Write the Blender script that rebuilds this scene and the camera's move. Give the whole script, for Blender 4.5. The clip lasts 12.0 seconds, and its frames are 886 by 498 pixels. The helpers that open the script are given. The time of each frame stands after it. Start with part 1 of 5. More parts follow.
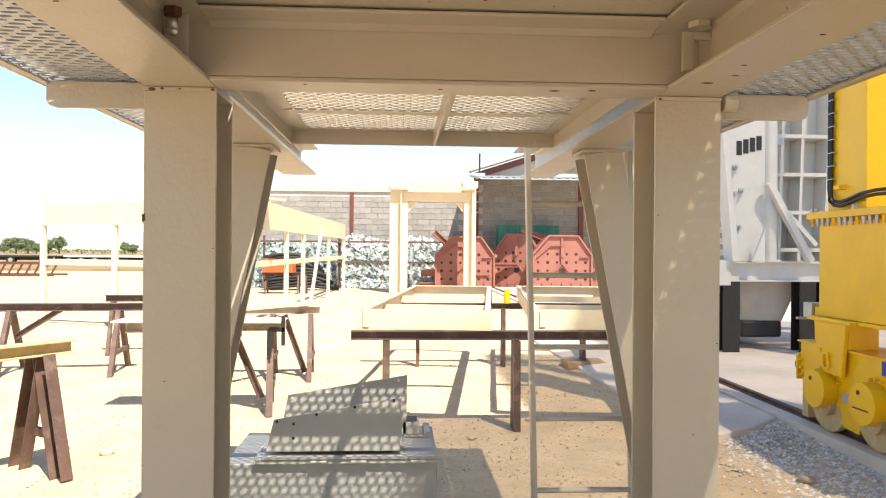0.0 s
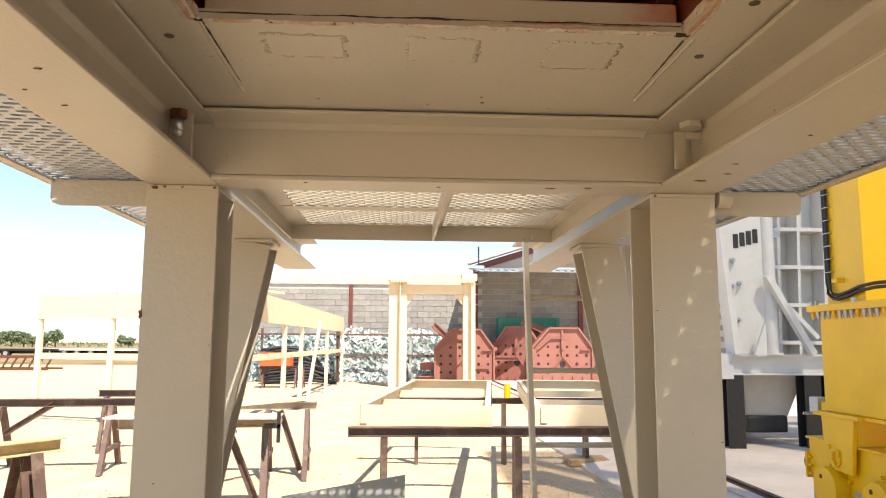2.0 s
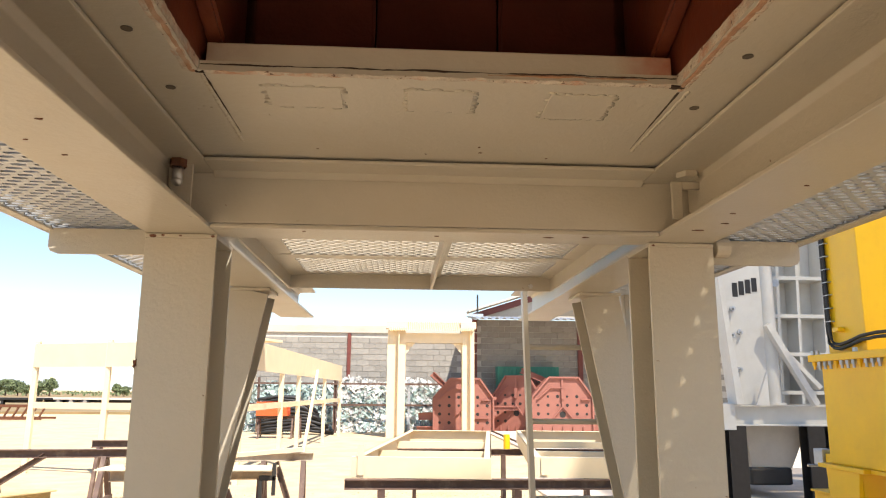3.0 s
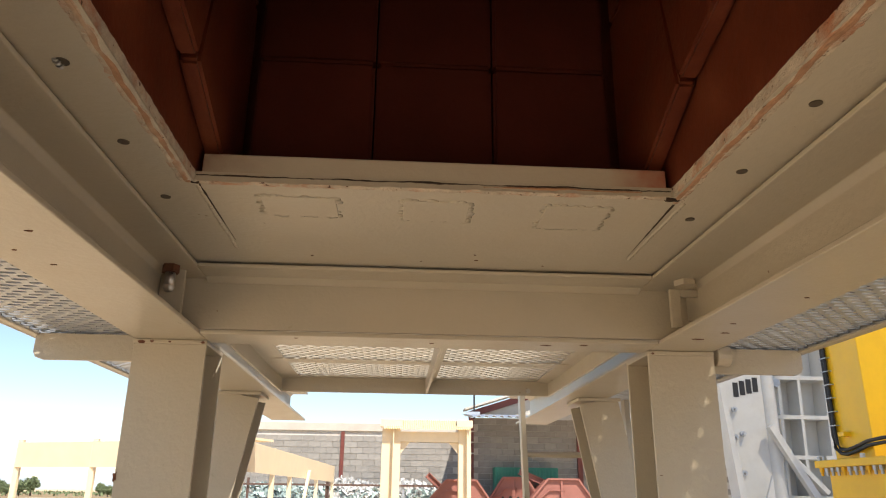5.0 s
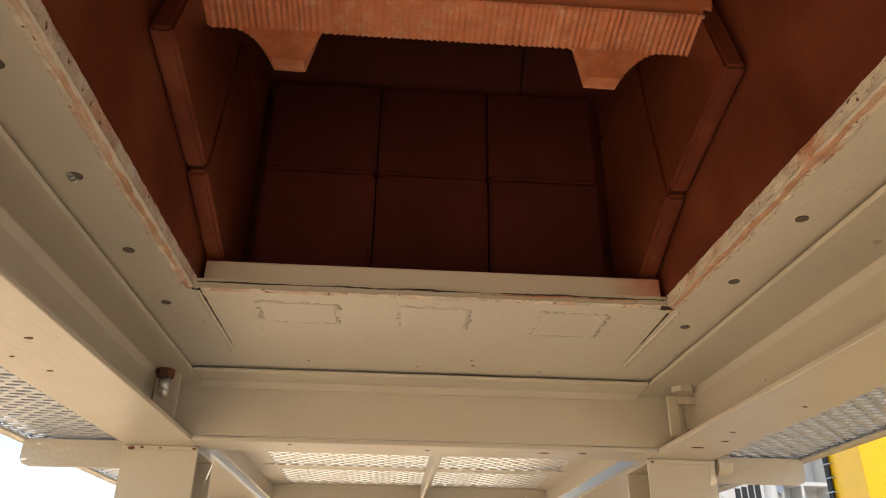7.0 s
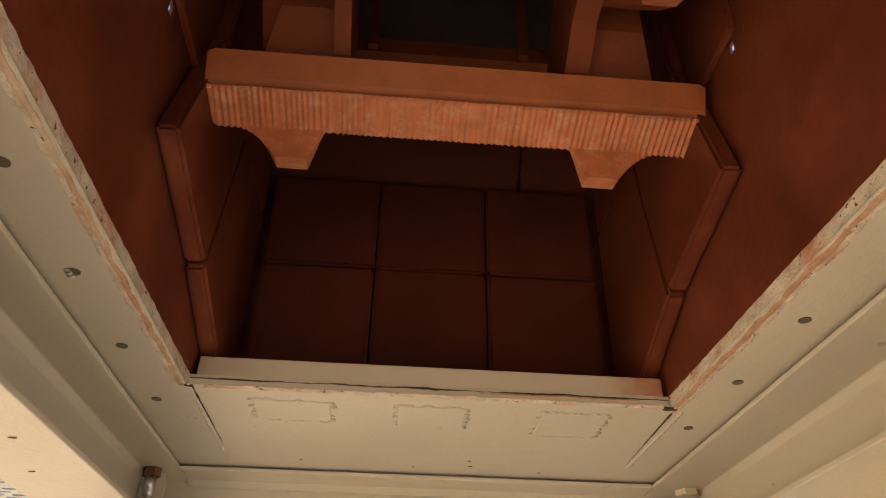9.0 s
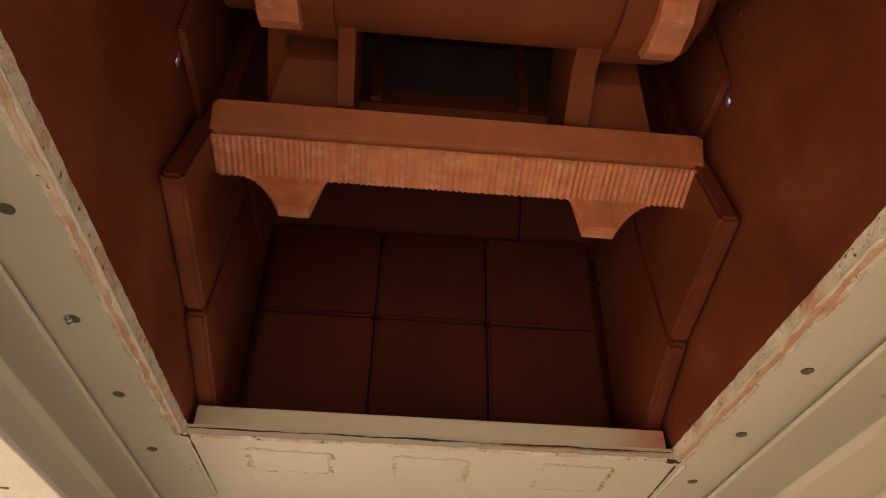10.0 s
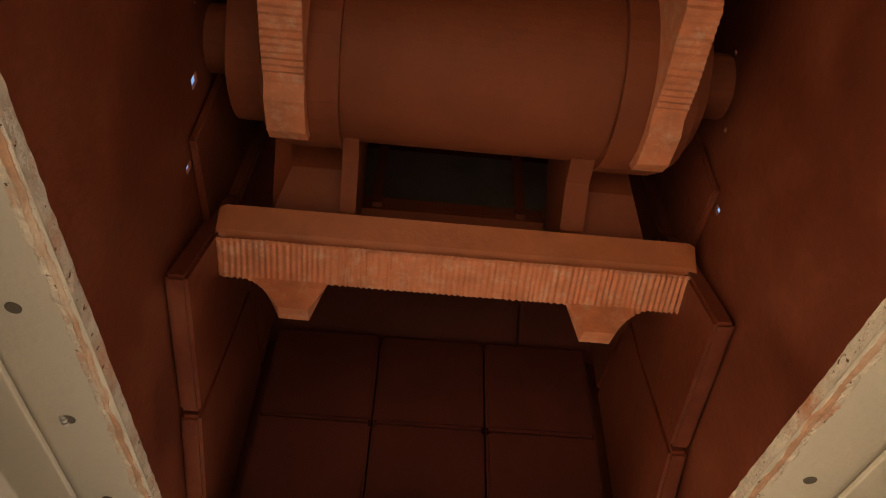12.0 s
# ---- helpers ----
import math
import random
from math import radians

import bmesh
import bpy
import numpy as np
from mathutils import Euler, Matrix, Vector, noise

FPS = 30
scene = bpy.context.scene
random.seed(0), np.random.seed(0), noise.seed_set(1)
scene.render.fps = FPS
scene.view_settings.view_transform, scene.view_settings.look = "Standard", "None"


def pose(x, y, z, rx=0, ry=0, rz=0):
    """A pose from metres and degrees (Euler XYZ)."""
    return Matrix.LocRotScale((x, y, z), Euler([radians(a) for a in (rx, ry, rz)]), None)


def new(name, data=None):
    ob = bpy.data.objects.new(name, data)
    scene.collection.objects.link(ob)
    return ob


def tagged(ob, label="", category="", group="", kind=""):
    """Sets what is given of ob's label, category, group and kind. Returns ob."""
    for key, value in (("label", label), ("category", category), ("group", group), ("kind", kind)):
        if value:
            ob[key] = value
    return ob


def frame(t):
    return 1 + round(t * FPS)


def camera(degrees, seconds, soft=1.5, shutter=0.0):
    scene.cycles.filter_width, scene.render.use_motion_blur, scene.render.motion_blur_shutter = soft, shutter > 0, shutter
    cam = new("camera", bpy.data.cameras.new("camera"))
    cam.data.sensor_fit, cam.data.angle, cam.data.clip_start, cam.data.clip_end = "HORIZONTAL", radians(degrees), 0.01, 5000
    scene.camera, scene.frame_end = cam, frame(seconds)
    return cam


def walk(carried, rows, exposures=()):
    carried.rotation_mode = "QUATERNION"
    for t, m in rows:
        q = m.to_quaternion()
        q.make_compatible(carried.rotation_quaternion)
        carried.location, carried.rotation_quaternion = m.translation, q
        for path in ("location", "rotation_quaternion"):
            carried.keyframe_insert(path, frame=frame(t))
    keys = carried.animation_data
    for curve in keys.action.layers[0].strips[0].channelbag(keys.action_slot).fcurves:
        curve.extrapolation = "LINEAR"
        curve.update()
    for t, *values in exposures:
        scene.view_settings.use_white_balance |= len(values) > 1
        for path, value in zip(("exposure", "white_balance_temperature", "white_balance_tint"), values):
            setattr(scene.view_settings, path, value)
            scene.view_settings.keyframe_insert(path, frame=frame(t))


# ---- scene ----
# ---- the camera: a tilt upwards from under the machine, with a slight drift ----
cam = camera(62.4, 12.0, soft=1.15)
walk(cam, [
    (0, pose(-0.0000, -0.0000, 1.4500, 90.091, -0.434, -3.245)),
    (0.5, pose(-0.0010, -0.0008, 1.4510, 91.619, -0.445, -3.246)),
    (1, pose(0.0019, 0.0009, 1.4525, 93.436, -0.446, -3.276)),
    (1.5, pose(0.0024, 0.0015, 1.4567, 95.382, -0.404, -3.272)),
    (2, pose(0.0031, 0.0027, 1.4599, 97.302, -0.348, -3.289)),
    (2.5, pose(0.0047, 0.0049, 1.4613, 99.196, -0.372, -3.337)),
    (3, pose(0.0056, 0.0079, 1.4633, 101.067, -0.418, -3.384)),
    (5, pose(0.0096, 0.0249, 1.5006, 108.462, -0.630, -3.712)),
    (5.5, pose(0.0090, 0.0245, 1.5014, 110.328, -0.649, -3.845)),
    (6, pose(0.0063, 0.0147, 1.5034, 112.226, -0.679, -3.948)),
    (6.5, pose(0.0026, 0.0055, 1.5050, 114.099, -0.717, -4.108)),
    (7, pose(0.0015, 0.0025, 1.5111, 116.099, -0.744, -4.228)),
    (9, pose(-0.0070, 0.0047, 1.5267, 123.104, -0.933, -4.837)),
    (9.5, pose(-0.0071, 0.0052, 1.5272, 125.019, -1.054, -4.844)),
    (10, pose(-0.0069, 0.0032, 1.5249, 126.954, -1.159, -4.940)),
    (10.5, pose(-0.0063, -0.0026, 1.5183, 129.108, -1.319, -4.964)),
    (11, pose(-0.0058, -0.0076, 1.5124, 131.410, -1.269, -5.147)),
    (11.5, pose(-0.0055, -0.0096, 1.5101, 133.414, -1.445, -5.186)),
    (12, pose(-0.0056, -0.0096, 1.5101, 135.198, -1.494, -5.280)),
], exposures=[(0.0, 1.05, 6950, 11), (3.0, 0.90, 6850, 11), (5.0, 0.71, 6750, 11), (7.0, 1.26, 6700, 11), (9.0, 1.48, 6700, 11), (12.0, 1.36, 6800, 11)])

# ---- sky and sun ----
SUN_TRAVEL = Vector((-0.30, 0.60, -1.0)).normalized()
to_sun = -SUN_TRAVEL
sun_elev = math.asin(to_sun.z)
sun_azim = math.atan2(to_sun.x, to_sun.y)

world = bpy.data.worlds.new("sky")
scene.world = world
world.use_nodes = True
wn = world.node_tree
sky = wn.nodes.new("ShaderNodeTexSky")
sky.sky_type = "NISHITA"
sky.sun_disc = False
sky.sun_elevation = sun_elev
sky.sun_rotation = sun_azim
sky.air_density = 1.0
sky.dust_density = 0.1
sky.ozone_density = 2.0
bg = wn.nodes["Background"]
bg.inputs["Strength"].default_value = 0.12
wn.links.new(sky.outputs["Color"], bg.inputs["Color"])

sun = new("sun", bpy.data.lights.new("sun", "SUN"))
sun.data.energy = 5.0
sun.data.angle = radians(0.53)
sun.data.color = (1.0, 0.95, 0.88)
sun.rotation_euler = SUN_TRAVEL.to_track_quat("-Z", "Y").to_euler()


# ---- materials ----
def mat(name, color, rough=0.5, metal=0.0, grain=0.06, scale=18.0, stain=None, stain_amount=0.0,
        stain_scale=6.0, chips=None, chip_amount=0.0, chip_scale=30.0, bump=0.1, bump_scale=120.0,
        spread=0.0, spec=0.5):
    """A painted or raw surface: a base colour varied at two scales, stains, chips, and a fine relief."""
    m = bpy.data.materials.new(name)
    m.use_nodes = True
    t = m.node_tree
    n, l = t.nodes, t.links
    b = n["Principled BSDF"]
    b.inputs["Roughness"].default_value = rough
    b.inputs["Metallic"].default_value = metal
    b.inputs["Specular IOR Level"].default_value = spec
    tc = n.new("ShaderNodeTexCoord")

    def nz(s, detail=4.0, r=0.6):
        k = n.new("ShaderNodeTexNoise")
        k.inputs["Scale"].default_value = s
        k.inputs["Detail"].default_value = detail
        k.inputs["Roughness"].default_value = r
        l.new(tc.outputs["Object"], k.inputs["Vector"])
        return k.outputs["Fac"]

    def mix(fac, a, c):
        k = n.new("ShaderNodeMix")
        k.data_type = "RGBA"
        l.new(fac, k.inputs["Factor"])
        for sock, v in (("A", a), ("B", c)):
            s = [q for q in k.inputs if q.name == sock and q.type == "RGBA"][0]
            if isinstance(v, (tuple, list)):
                s.default_value = (*v[:3], 1)
            else:
                l.new(v, s)
        return [q for q in k.outputs if q.type == "RGBA"][0]

    def ramp(fac, lo, hi):
        k = n.new("ShaderNodeMapRange")
        k.inputs["From Min"].default_value = lo
        k.inputs["From Max"].default_value = hi
        l.new(fac, k.inputs["Value"])
        return k.outputs["Result"]

    dark = tuple(c * (1 - 3.0 * grain) for c in color)
    light = tuple(min(1, c * (1 + 2.0 * grain)) for c in color)
    col = mix(ramp(nz(scale, 6), 0.3, 0.7), dark, light)
    fine = mix(ramp(nz(scale * 9, 3), 0.3, 0.7), tuple(c * (1 - 1.5 * grain) for c in color), color)
    half = n.new("ShaderNodeMix")
    half.data_type = "RGBA"
    half.inputs["Factor"].default_value = 0.4
    l.new(col, [q for q in half.inputs if q.name == "A" and q.type == "RGBA"][0])
    l.new(fine, [q for q in half.inputs if q.name == "B" and q.type == "RGBA"][0])
    col = [q for q in half.outputs if q.type == "RGBA"][0]
    if spread:
        info = n.new("ShaderNodeObjectInfo")
        geo = n.new("ShaderNodeNewGeometry")
        add = n.new("ShaderNodeMath")
        add.operation = "ADD"
        l.new(info.outputs["Random"], add.inputs[0])
        l.new(geo.outputs["Random Per Island"], add.inputs[1])
        fr = n.new("ShaderNodeMath")
        fr.operation = "FRACT"
        l.new(add.outputs[0], fr.inputs[0])
        hsv = n.new("ShaderNodeHueSaturation")
        l.new(col, hsv.inputs["Color"])
        rr = n.new("ShaderNodeMapRange")
        rr.inputs["To Min"].default_value = 1 - spread
        rr.inputs["To Max"].default_value = 1 + spread
        l.new(fr.outputs[0], rr.inputs["Value"])
        l.new(rr.outputs["Result"], hsv.inputs["Value"])
        col = hsv.outputs["Color"]
    if stain:
        k = n.new("ShaderNodeMath")
        k.operation = "MULTIPLY"
        l.new(ramp(nz(stain_scale, 8, 0.7), 0.5, 0.75), k.inputs[0])
        k.inputs[1].default_value = stain_amount
        col = mix(k.outputs[0], col, stain)
    if chips:
        f = ramp(nz(chip_scale, 5, 0.65), 0.74 - chip_amount, 0.76 - chip_amount)
        col = mix(f, col, chips)
    l.new(col, b.inputs["Base Color"])
    rr = n.new("ShaderNodeMapRange")
    rr.inputs["To Min"].default_value = max(0.05, rough - 0.12)
    rr.inputs["To Max"].default_value = min(1, rough + 0.12)
    l.new(nz(scale * 2, 4), rr.inputs["Value"])
    l.new(rr.outputs["Result"], b.inputs["Roughness"])
    bp = n.new("ShaderNodeBump")
    bp.inputs["Strength"].default_value = bump
    bp.inputs["Distance"].default_value = 0.01
    l.new(nz(bump_scale, 5), bp.inputs["Height"])
    l.new(bp.outputs["Normal"], b.inputs["Normal"])
    return m


CREAM = mat("greige_paint", (0.48, 0.43, 0.345), 0.33, grain=0.03, scale=5, stain=(0.40, 0.32, 0.22), stain_amount=0.35,
            stain_scale=2.5, chips=(0.17, 0.09, 0.05), chip_amount=0.012, chip_scale=26, bump=0.16, bump_scale=75)
YARD_CREAM = mat("cream_paint", (0.77, 0.635, 0.43), 0.5, grain=0.03, scale=4, bump=0.05)
GREY_GREIGE = mat("grey_primer", (0.40, 0.385, 0.345), 0.5, grain=0.04, scale=6, stain=(0.3, 0.27, 0.22), stain_amount=0.3, bump=0.08)
ZINC = mat("galvanised_steel", (0.50, 0.53, 0.57), 0.45, 0.55, grain=0.08, scale=25, bump=0.1)
SIDE_RED = mat("red_lead_plate", (0.150, 0.034, 0.0155), 0.42, spec=0.35, grain=0.20, scale=5, stain=(0.22, 0.080, 0.038), stain_amount=0.6,
               stain_scale=5, bump=0.12, bump_scale=70)
LINER = mat("red_oxide_liner_and_shade", (0.090, 0.0205, 0.0140), 0.7, spec=0.12, grain=0.08, scale=9, spread=0.10, stain=(0.066, 0.017, 0.0095),
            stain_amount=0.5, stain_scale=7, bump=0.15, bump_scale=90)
# Darker than CUT: the shade on drum and holders is put into the colour.
ROTOR = mat("rotor_primer_shaded", (0.175, 0.043, 0.017), 0.6, spec=0.2, grain=0.09, scale=8, stain=(0.17, 0.045, 0.015), stain_amount=0.5,
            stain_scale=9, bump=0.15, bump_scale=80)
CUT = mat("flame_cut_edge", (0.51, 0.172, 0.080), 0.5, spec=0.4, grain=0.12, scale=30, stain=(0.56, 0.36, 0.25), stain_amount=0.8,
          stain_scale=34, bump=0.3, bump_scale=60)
# CUT made darker, for the weaker light on the bar's forward band.
BAR = mat("blow_bar_primer_shaded", (0.36, 0.105, 0.038), 0.45, spec=0.4, grain=0.10, scale=14, stain=(0.30, 0.12, 0.06), stain_amount=0.5,
          stain_scale=12, bump=0.15, bump_scale=70)
CRUST = mat("weld_and_paint_crust", (0.58, 0.50, 0.40), 0.75, grain=0.14, scale=30, stain=(0.46, 0.14, 0.045), stain_amount=1.0,
            stain_scale=13, chips=(0.10, 0.045, 0.025), chip_amount=0.10, chip_scale=70, bump=0.8, bump_scale=55)
LIP = mat("lip_paint", (0.50, 0.44, 0.35), 0.45, grain=0.03, scale=5, stain=(0.44, 0.34, 0.25), stain_amount=0.5,
          stain_scale=3.2, bump=0.12, bump_scale=60)


def end_stain(m, lo, hi, color, amount):
    """A stain that gathers towards one end of a bar, along the object's x, broken up by noise."""
    n, l = m.node_tree.nodes, m.node_tree.links
    base = n["Principled BSDF"].inputs["Base Color"]
    old = base.links[0].from_socket
    tc = n.new("ShaderNodeTexCoord")
    sep = n.new("ShaderNodeSeparateXYZ")
    l.new(tc.outputs["Object"], sep.inputs[0])
    rise = n.new("ShaderNodeMapRange")
    rise.inputs["From Min"].default_value, rise.inputs["From Max"].default_value = lo, hi
    l.new(sep.outputs["X"], rise.inputs["Value"])
    nz = n.new("ShaderNodeTexNoise")
    nz.inputs["Scale"].default_value, nz.inputs["Detail"].default_value = 22.0, 6.0
    l.new(tc.outputs["Object"], nz.inputs["Vector"])
    mul = n.new("ShaderNodeMath")
    mul.operation = "MULTIPLY"
    l.new(rise.outputs["Result"], mul.inputs[0])
    l.new(nz.outputs["Fac"], mul.inputs[1])
    gain = n.new("ShaderNodeMath")
    gain.operation, gain.use_clamp = "MULTIPLY", True
    gain.inputs[1].default_value = amount
    l.new(mul.outputs[0], gain.inputs[0])
    k = n.new("ShaderNodeMix")
    k.data_type = "RGBA"
    l.new(gain.outputs[0], k.inputs["Factor"])
    l.new(old, [q for q in k.inputs if q.name == "A" and q.type == "RGBA"][0])
    [q for q in k.inputs if q.name == "B" and q.type == "RGBA"][0].default_value = (*color, 1)
    l.new([q for q in k.outputs if q.type == "RGBA"][0], base)


end_stain(LIP, 0.40, 0.48, (0.36, 0.09, 0.04), 1.5)
end_stain(LIP, -0.20, -0.36, (0.26, 0.17, 0.12), 1.2)
DUSTY = mat("dusty_primed_steel", (0.46, 0.38, 0.29), 0.75, grain=0.1, scale=8, stain=(0.22, 0.13, 0.09), stain_amount=0.8,
            stain_scale=5, bump=0.15)
SEAM = mat("dark_seam", (0.05, 0.03, 0.02), 0.9, grain=0.2, scale=60)
SCALE = mat("grey_mill_scale", (0.22, 0.20, 0.195), 0.5, 0.3, grain=0.15, scale=9, stain=(0.12, 0.05, 0.03), stain_amount=0.5, bump=0.15)
# Dark steel, and the painted shade in holes and the scrap heap.
DARK = mat("black_steel_and_shade", (0.03, 0.027, 0.025), 0.6, 0.2, grain=0.1)
HOLE = mat("shaded_hole", (0.09, 0.07, 0.05), 0.8, grain=0.1)
RUST = mat("rusty_bolt", (0.16, 0.06, 0.03), 0.7, 0.3, grain=0.2, scale=40, bump=0.3)
STEEL = mat("bare_steel", (0.55, 0.55, 0.55), 0.3, 0.9, grain=0.08)
BROWN = mat("brown_primed_steel", (0.115, 0.066, 0.050), 0.6, 0.0, grain=0.12, scale=8, stain=(0.30, 0.22, 0.16), stain_amount=0.7,
            stain_scale=7, bump=0.15)
YELLOW = mat("yellow_paint", (0.93, 0.55, 0.008), 0.38, grain=0.03, scale=4, stain=(0.75, 0.40, 0.02), stain_amount=0.4,
             stain_scale=3, bump=0.06)
YELLOW_WORN = mat("worn_yellow_paint", (0.56, 0.43, 0.22), 0.6, grain=0.1, scale=12, stain=(0.70, 0.58, 0.36), stain_amount=0.8,
                  stain_scale=6, bump=0.2)
GREY = mat("light_grey_paint", (0.62, 0.62, 0.60), 0.42, grain=0.03, scale=4, stain=(0.5, 0.48, 0.44), stain_amount=0.3, bump=0.05)
SALMON = mat("salmon_red_primer", (0.31, 0.125, 0.095), 0.6, grain=0.06, scale=3, stain=(0.28, 0.10, 0.07), stain_amount=0.5,
             stain_scale=3, bump=0.1)
RED_TRIM = mat("dark_red_steel", (0.17, 0.042, 0.03), 0.55, grain=0.08)
CONCRETE = mat("concrete", (0.70, 0.60, 0.50), 0.85, grain=0.07, scale=1.5, stain=(0.36, 0.32, 0.27), stain_amount=0.6,
               stain_scale=0.8, bump=0.25, bump_scale=40)
BLOCK = mat("concrete_block", (0.31, 0.29, 0.26), 0.9, grain=0.08, scale=6, spread=0.14, bump=0.3, bump_scale=30)
MORTAR = mat("mortar", (0.56, 0.53, 0.48), 0.9, grain=0.06, scale=8, bump=0.2)
RENDERED = mat("concrete_band", (0.55, 0.50, 0.43), 0.9, grain=0.06, scale=2, stain=(0.42, 0.37, 0.31), stain_amount=0.6,
               stain_scale=1.2, bump=0.2)
GREEN = mat("green_sheet", (0.04, 0.26, 0.17), 0.45, grain=0.05)
TIMBER = mat("timber", (0.42, 0.28, 0.15), 0.7, grain=0.15, scale=10, bump=0.3)
RUBBER = mat("black_rubber", (0.018, 0.018, 0.02), 0.55, grain=0.1, bump=0.1)
ORANGE = mat("orange_plastic", (0.75, 0.11, 0.03), 0.4, grain=0.04)
SCRAP = mat("pale_scrap", (0.66, 0.66, 0.64), 0.5, 0.0, grain=0.12, scale=6, spread=0.45, bump=0.2)
SCRAP_TEAL = mat("teal_scrap", (0.36, 0.46, 0.44), 0.5, grain=0.12, scale=6, spread=0.3, bump=0.2)
INK = mat("black_lettering", (0.02, 0.02, 0.022), 0.5, grain=0.05)
BLUE = mat("blue_label", (0.03, 0.06, 0.42), 0.5, grain=0.05)
GROUND = mat("dusty_ground", (0.68, 0.51, 0.315), 0.95, grain=0.10, scale=2.2, stain=(0.55, 0.37, 0.19), stain_amount=0.75,
             stain_scale=0.7, chips=(0.48, 0.40, 0.30), chip_amount=0.17, chip_scale=34, bump=1.0, bump_scale=30, spec=0.2)
STREAK = mat("rust_streak", (0.42, 0.23, 0.135), 0.8, grain=0.14, scale=30, stain=(0.55, 0.46, 0.35), stain_amount=1.0, bump=0.3)
STONE = mat("gravel_stone", (0.58, 0.45, 0.31), 0.9, grain=0.1, scale=20, spread=0.25, bump=0.3)
GRAVEL = mat("grey_gravel", (0.64, 0.58, 0.50), 0.9, grain=0.1, scale=20, spread=0.35, bump=0.3)
DRY_GRASS = mat("dry_grass", (0.30, 0.205, 0.10), 0.95, grain=0.12, scale=0.4, spread=0.3, stain=(0.22, 0.2, 0.08), stain_amount=0.7,
                stain_scale=0.15, bump=0.3)
LEAF = mat("far_foliage", (0.16, 0.20, 0.095), 0.8, grain=0.12, scale=2, spread=0.4, bump=0.2)
BARK = mat("bark", (0.12, 0.085, 0.06), 0.9, grain=0.12)
# Half see-through, so the added roof dims the sun without stopping it.
SHADE_SHEET = mat("half_clear_shade_sheet", (0.62, 0.62, 0.58), 0.5, grain=0.05, scale=2)
_n, _l = SHADE_SHEET.node_tree.nodes, SHADE_SHEET.node_tree.links
_clear, _mix = _n.new("ShaderNodeBsdfTransparent"), _n.new("ShaderNodeMixShader")
_clear.inputs["Color"].default_value = (1.0, 0.96, 0.88, 1)
_mix.inputs["Fac"].default_value = 0.52
_l.new(_n["Principled BSDF"].outputs[0], _mix.inputs[1])
_l.new(_clear.outputs[0], _mix.inputs[2])
_l.new(_mix.outputs[0], _n["Material Output"].inputs["Surface"])
# The pale blue is distance haze painted onto the hills.
HILL = mat("hazed_far_hills", (0.42, 0.50, 0.58), 1.0, grain=0.02, scale=0.002)


# ---- builders ----
def part(name, bm, material, parent=None, label="", smooth=False, bevel=0.0):
    """Links a bmesh as one mesh object, under a thing or a part."""
    bmesh.ops.recalc_face_normals(bm, faces=bm.faces)
    me = bpy.data.meshes.new(name)
    bm.to_mesh(me)
    bm.free()
    me.materials.append(material)
    if smooth:
        for p in me.polygons:
            p.use_smooth = True
    ob = new(name, me)
    if parent is not None:
        ob.parent = parent
    if bevel:
        bv = ob.modifiers.new("bevel", "BEVEL")
        bv.width, bv.segments, bv.limit_method = bevel, 2, "ANGLE"
    if label:
        ob["label"] = label
    return ob


def thing(name, label, category, group="", kind="", at=None):
    ob = new(name)
    ob.empty_display_size = 0.1
    if at is not None:
        ob.matrix_basis = at
    return tagged(ob, label, category, group, kind)


def tag(ob, label, category, group="", kind=""):
    return tagged(ob, label, category, group, kind)


def bx(bm, x0, x1, y0, y1, z0, z1, m=None):
    vs = [bm.verts.new((x, y, z)) for x in (x0, x1) for y in (y0, y1) for z in (z0, z1)]
    for f in ((0, 1, 3, 2), (4, 6, 7, 5), (0, 4, 5, 1), (2, 3, 7, 6), (0, 2, 6, 4), (1, 5, 7, 3)):
        bm.faces.new([vs[i] for i in f])
    if m is not None:
        for v in vs:
            v.co = m @ v.co
    return vs


def box(x0, x1, y0, y1, z0, z1):
    bm = bmesh.new()
    bx(bm, x0, x1, y0, y1, z0, z1)
    return bm


def prism(bm, pts, axis, a, b):
    """A polygon, drawn in the two other axes (in the order x, y, z), pulled along an axis from a to b."""
    def at(p, w):
        q = list(p)
        q.insert("xyz".index(axis), w)
        return q
    lo = [bm.verts.new(at(p, a)) for p in pts]
    hi = [bm.verts.new(at(p, b)) for p in pts]
    n = len(pts)
    bm.faces.new(lo)
    bm.faces.new(hi[::-1])
    for i in range(n):
        bm.faces.new((lo[i], lo[(i + 1) % n], hi[(i + 1) % n], hi[i]))
    return bm


def along(p, q, up=(0, 0, 1)):
    """A frame whose y runs from p to q, with z as near to up as can be; and the length."""
    p, q = Vector(p), Vector(q)
    y = (q - p).normalized()
    x = y.cross(Vector(up)).normalized()
    z = x.cross(y)
    m = Matrix((x, y, z)).transposed().to_4x4()
    m.translation = p
    return m, (q - p).length


def bar(bm, p, q, w, h, up=(0, 0, 1)):
    m, n = along(p, q, up)
    bx(bm, -w / 2, w / 2, 0, n, -h / 2, h / 2, m)
    return bm


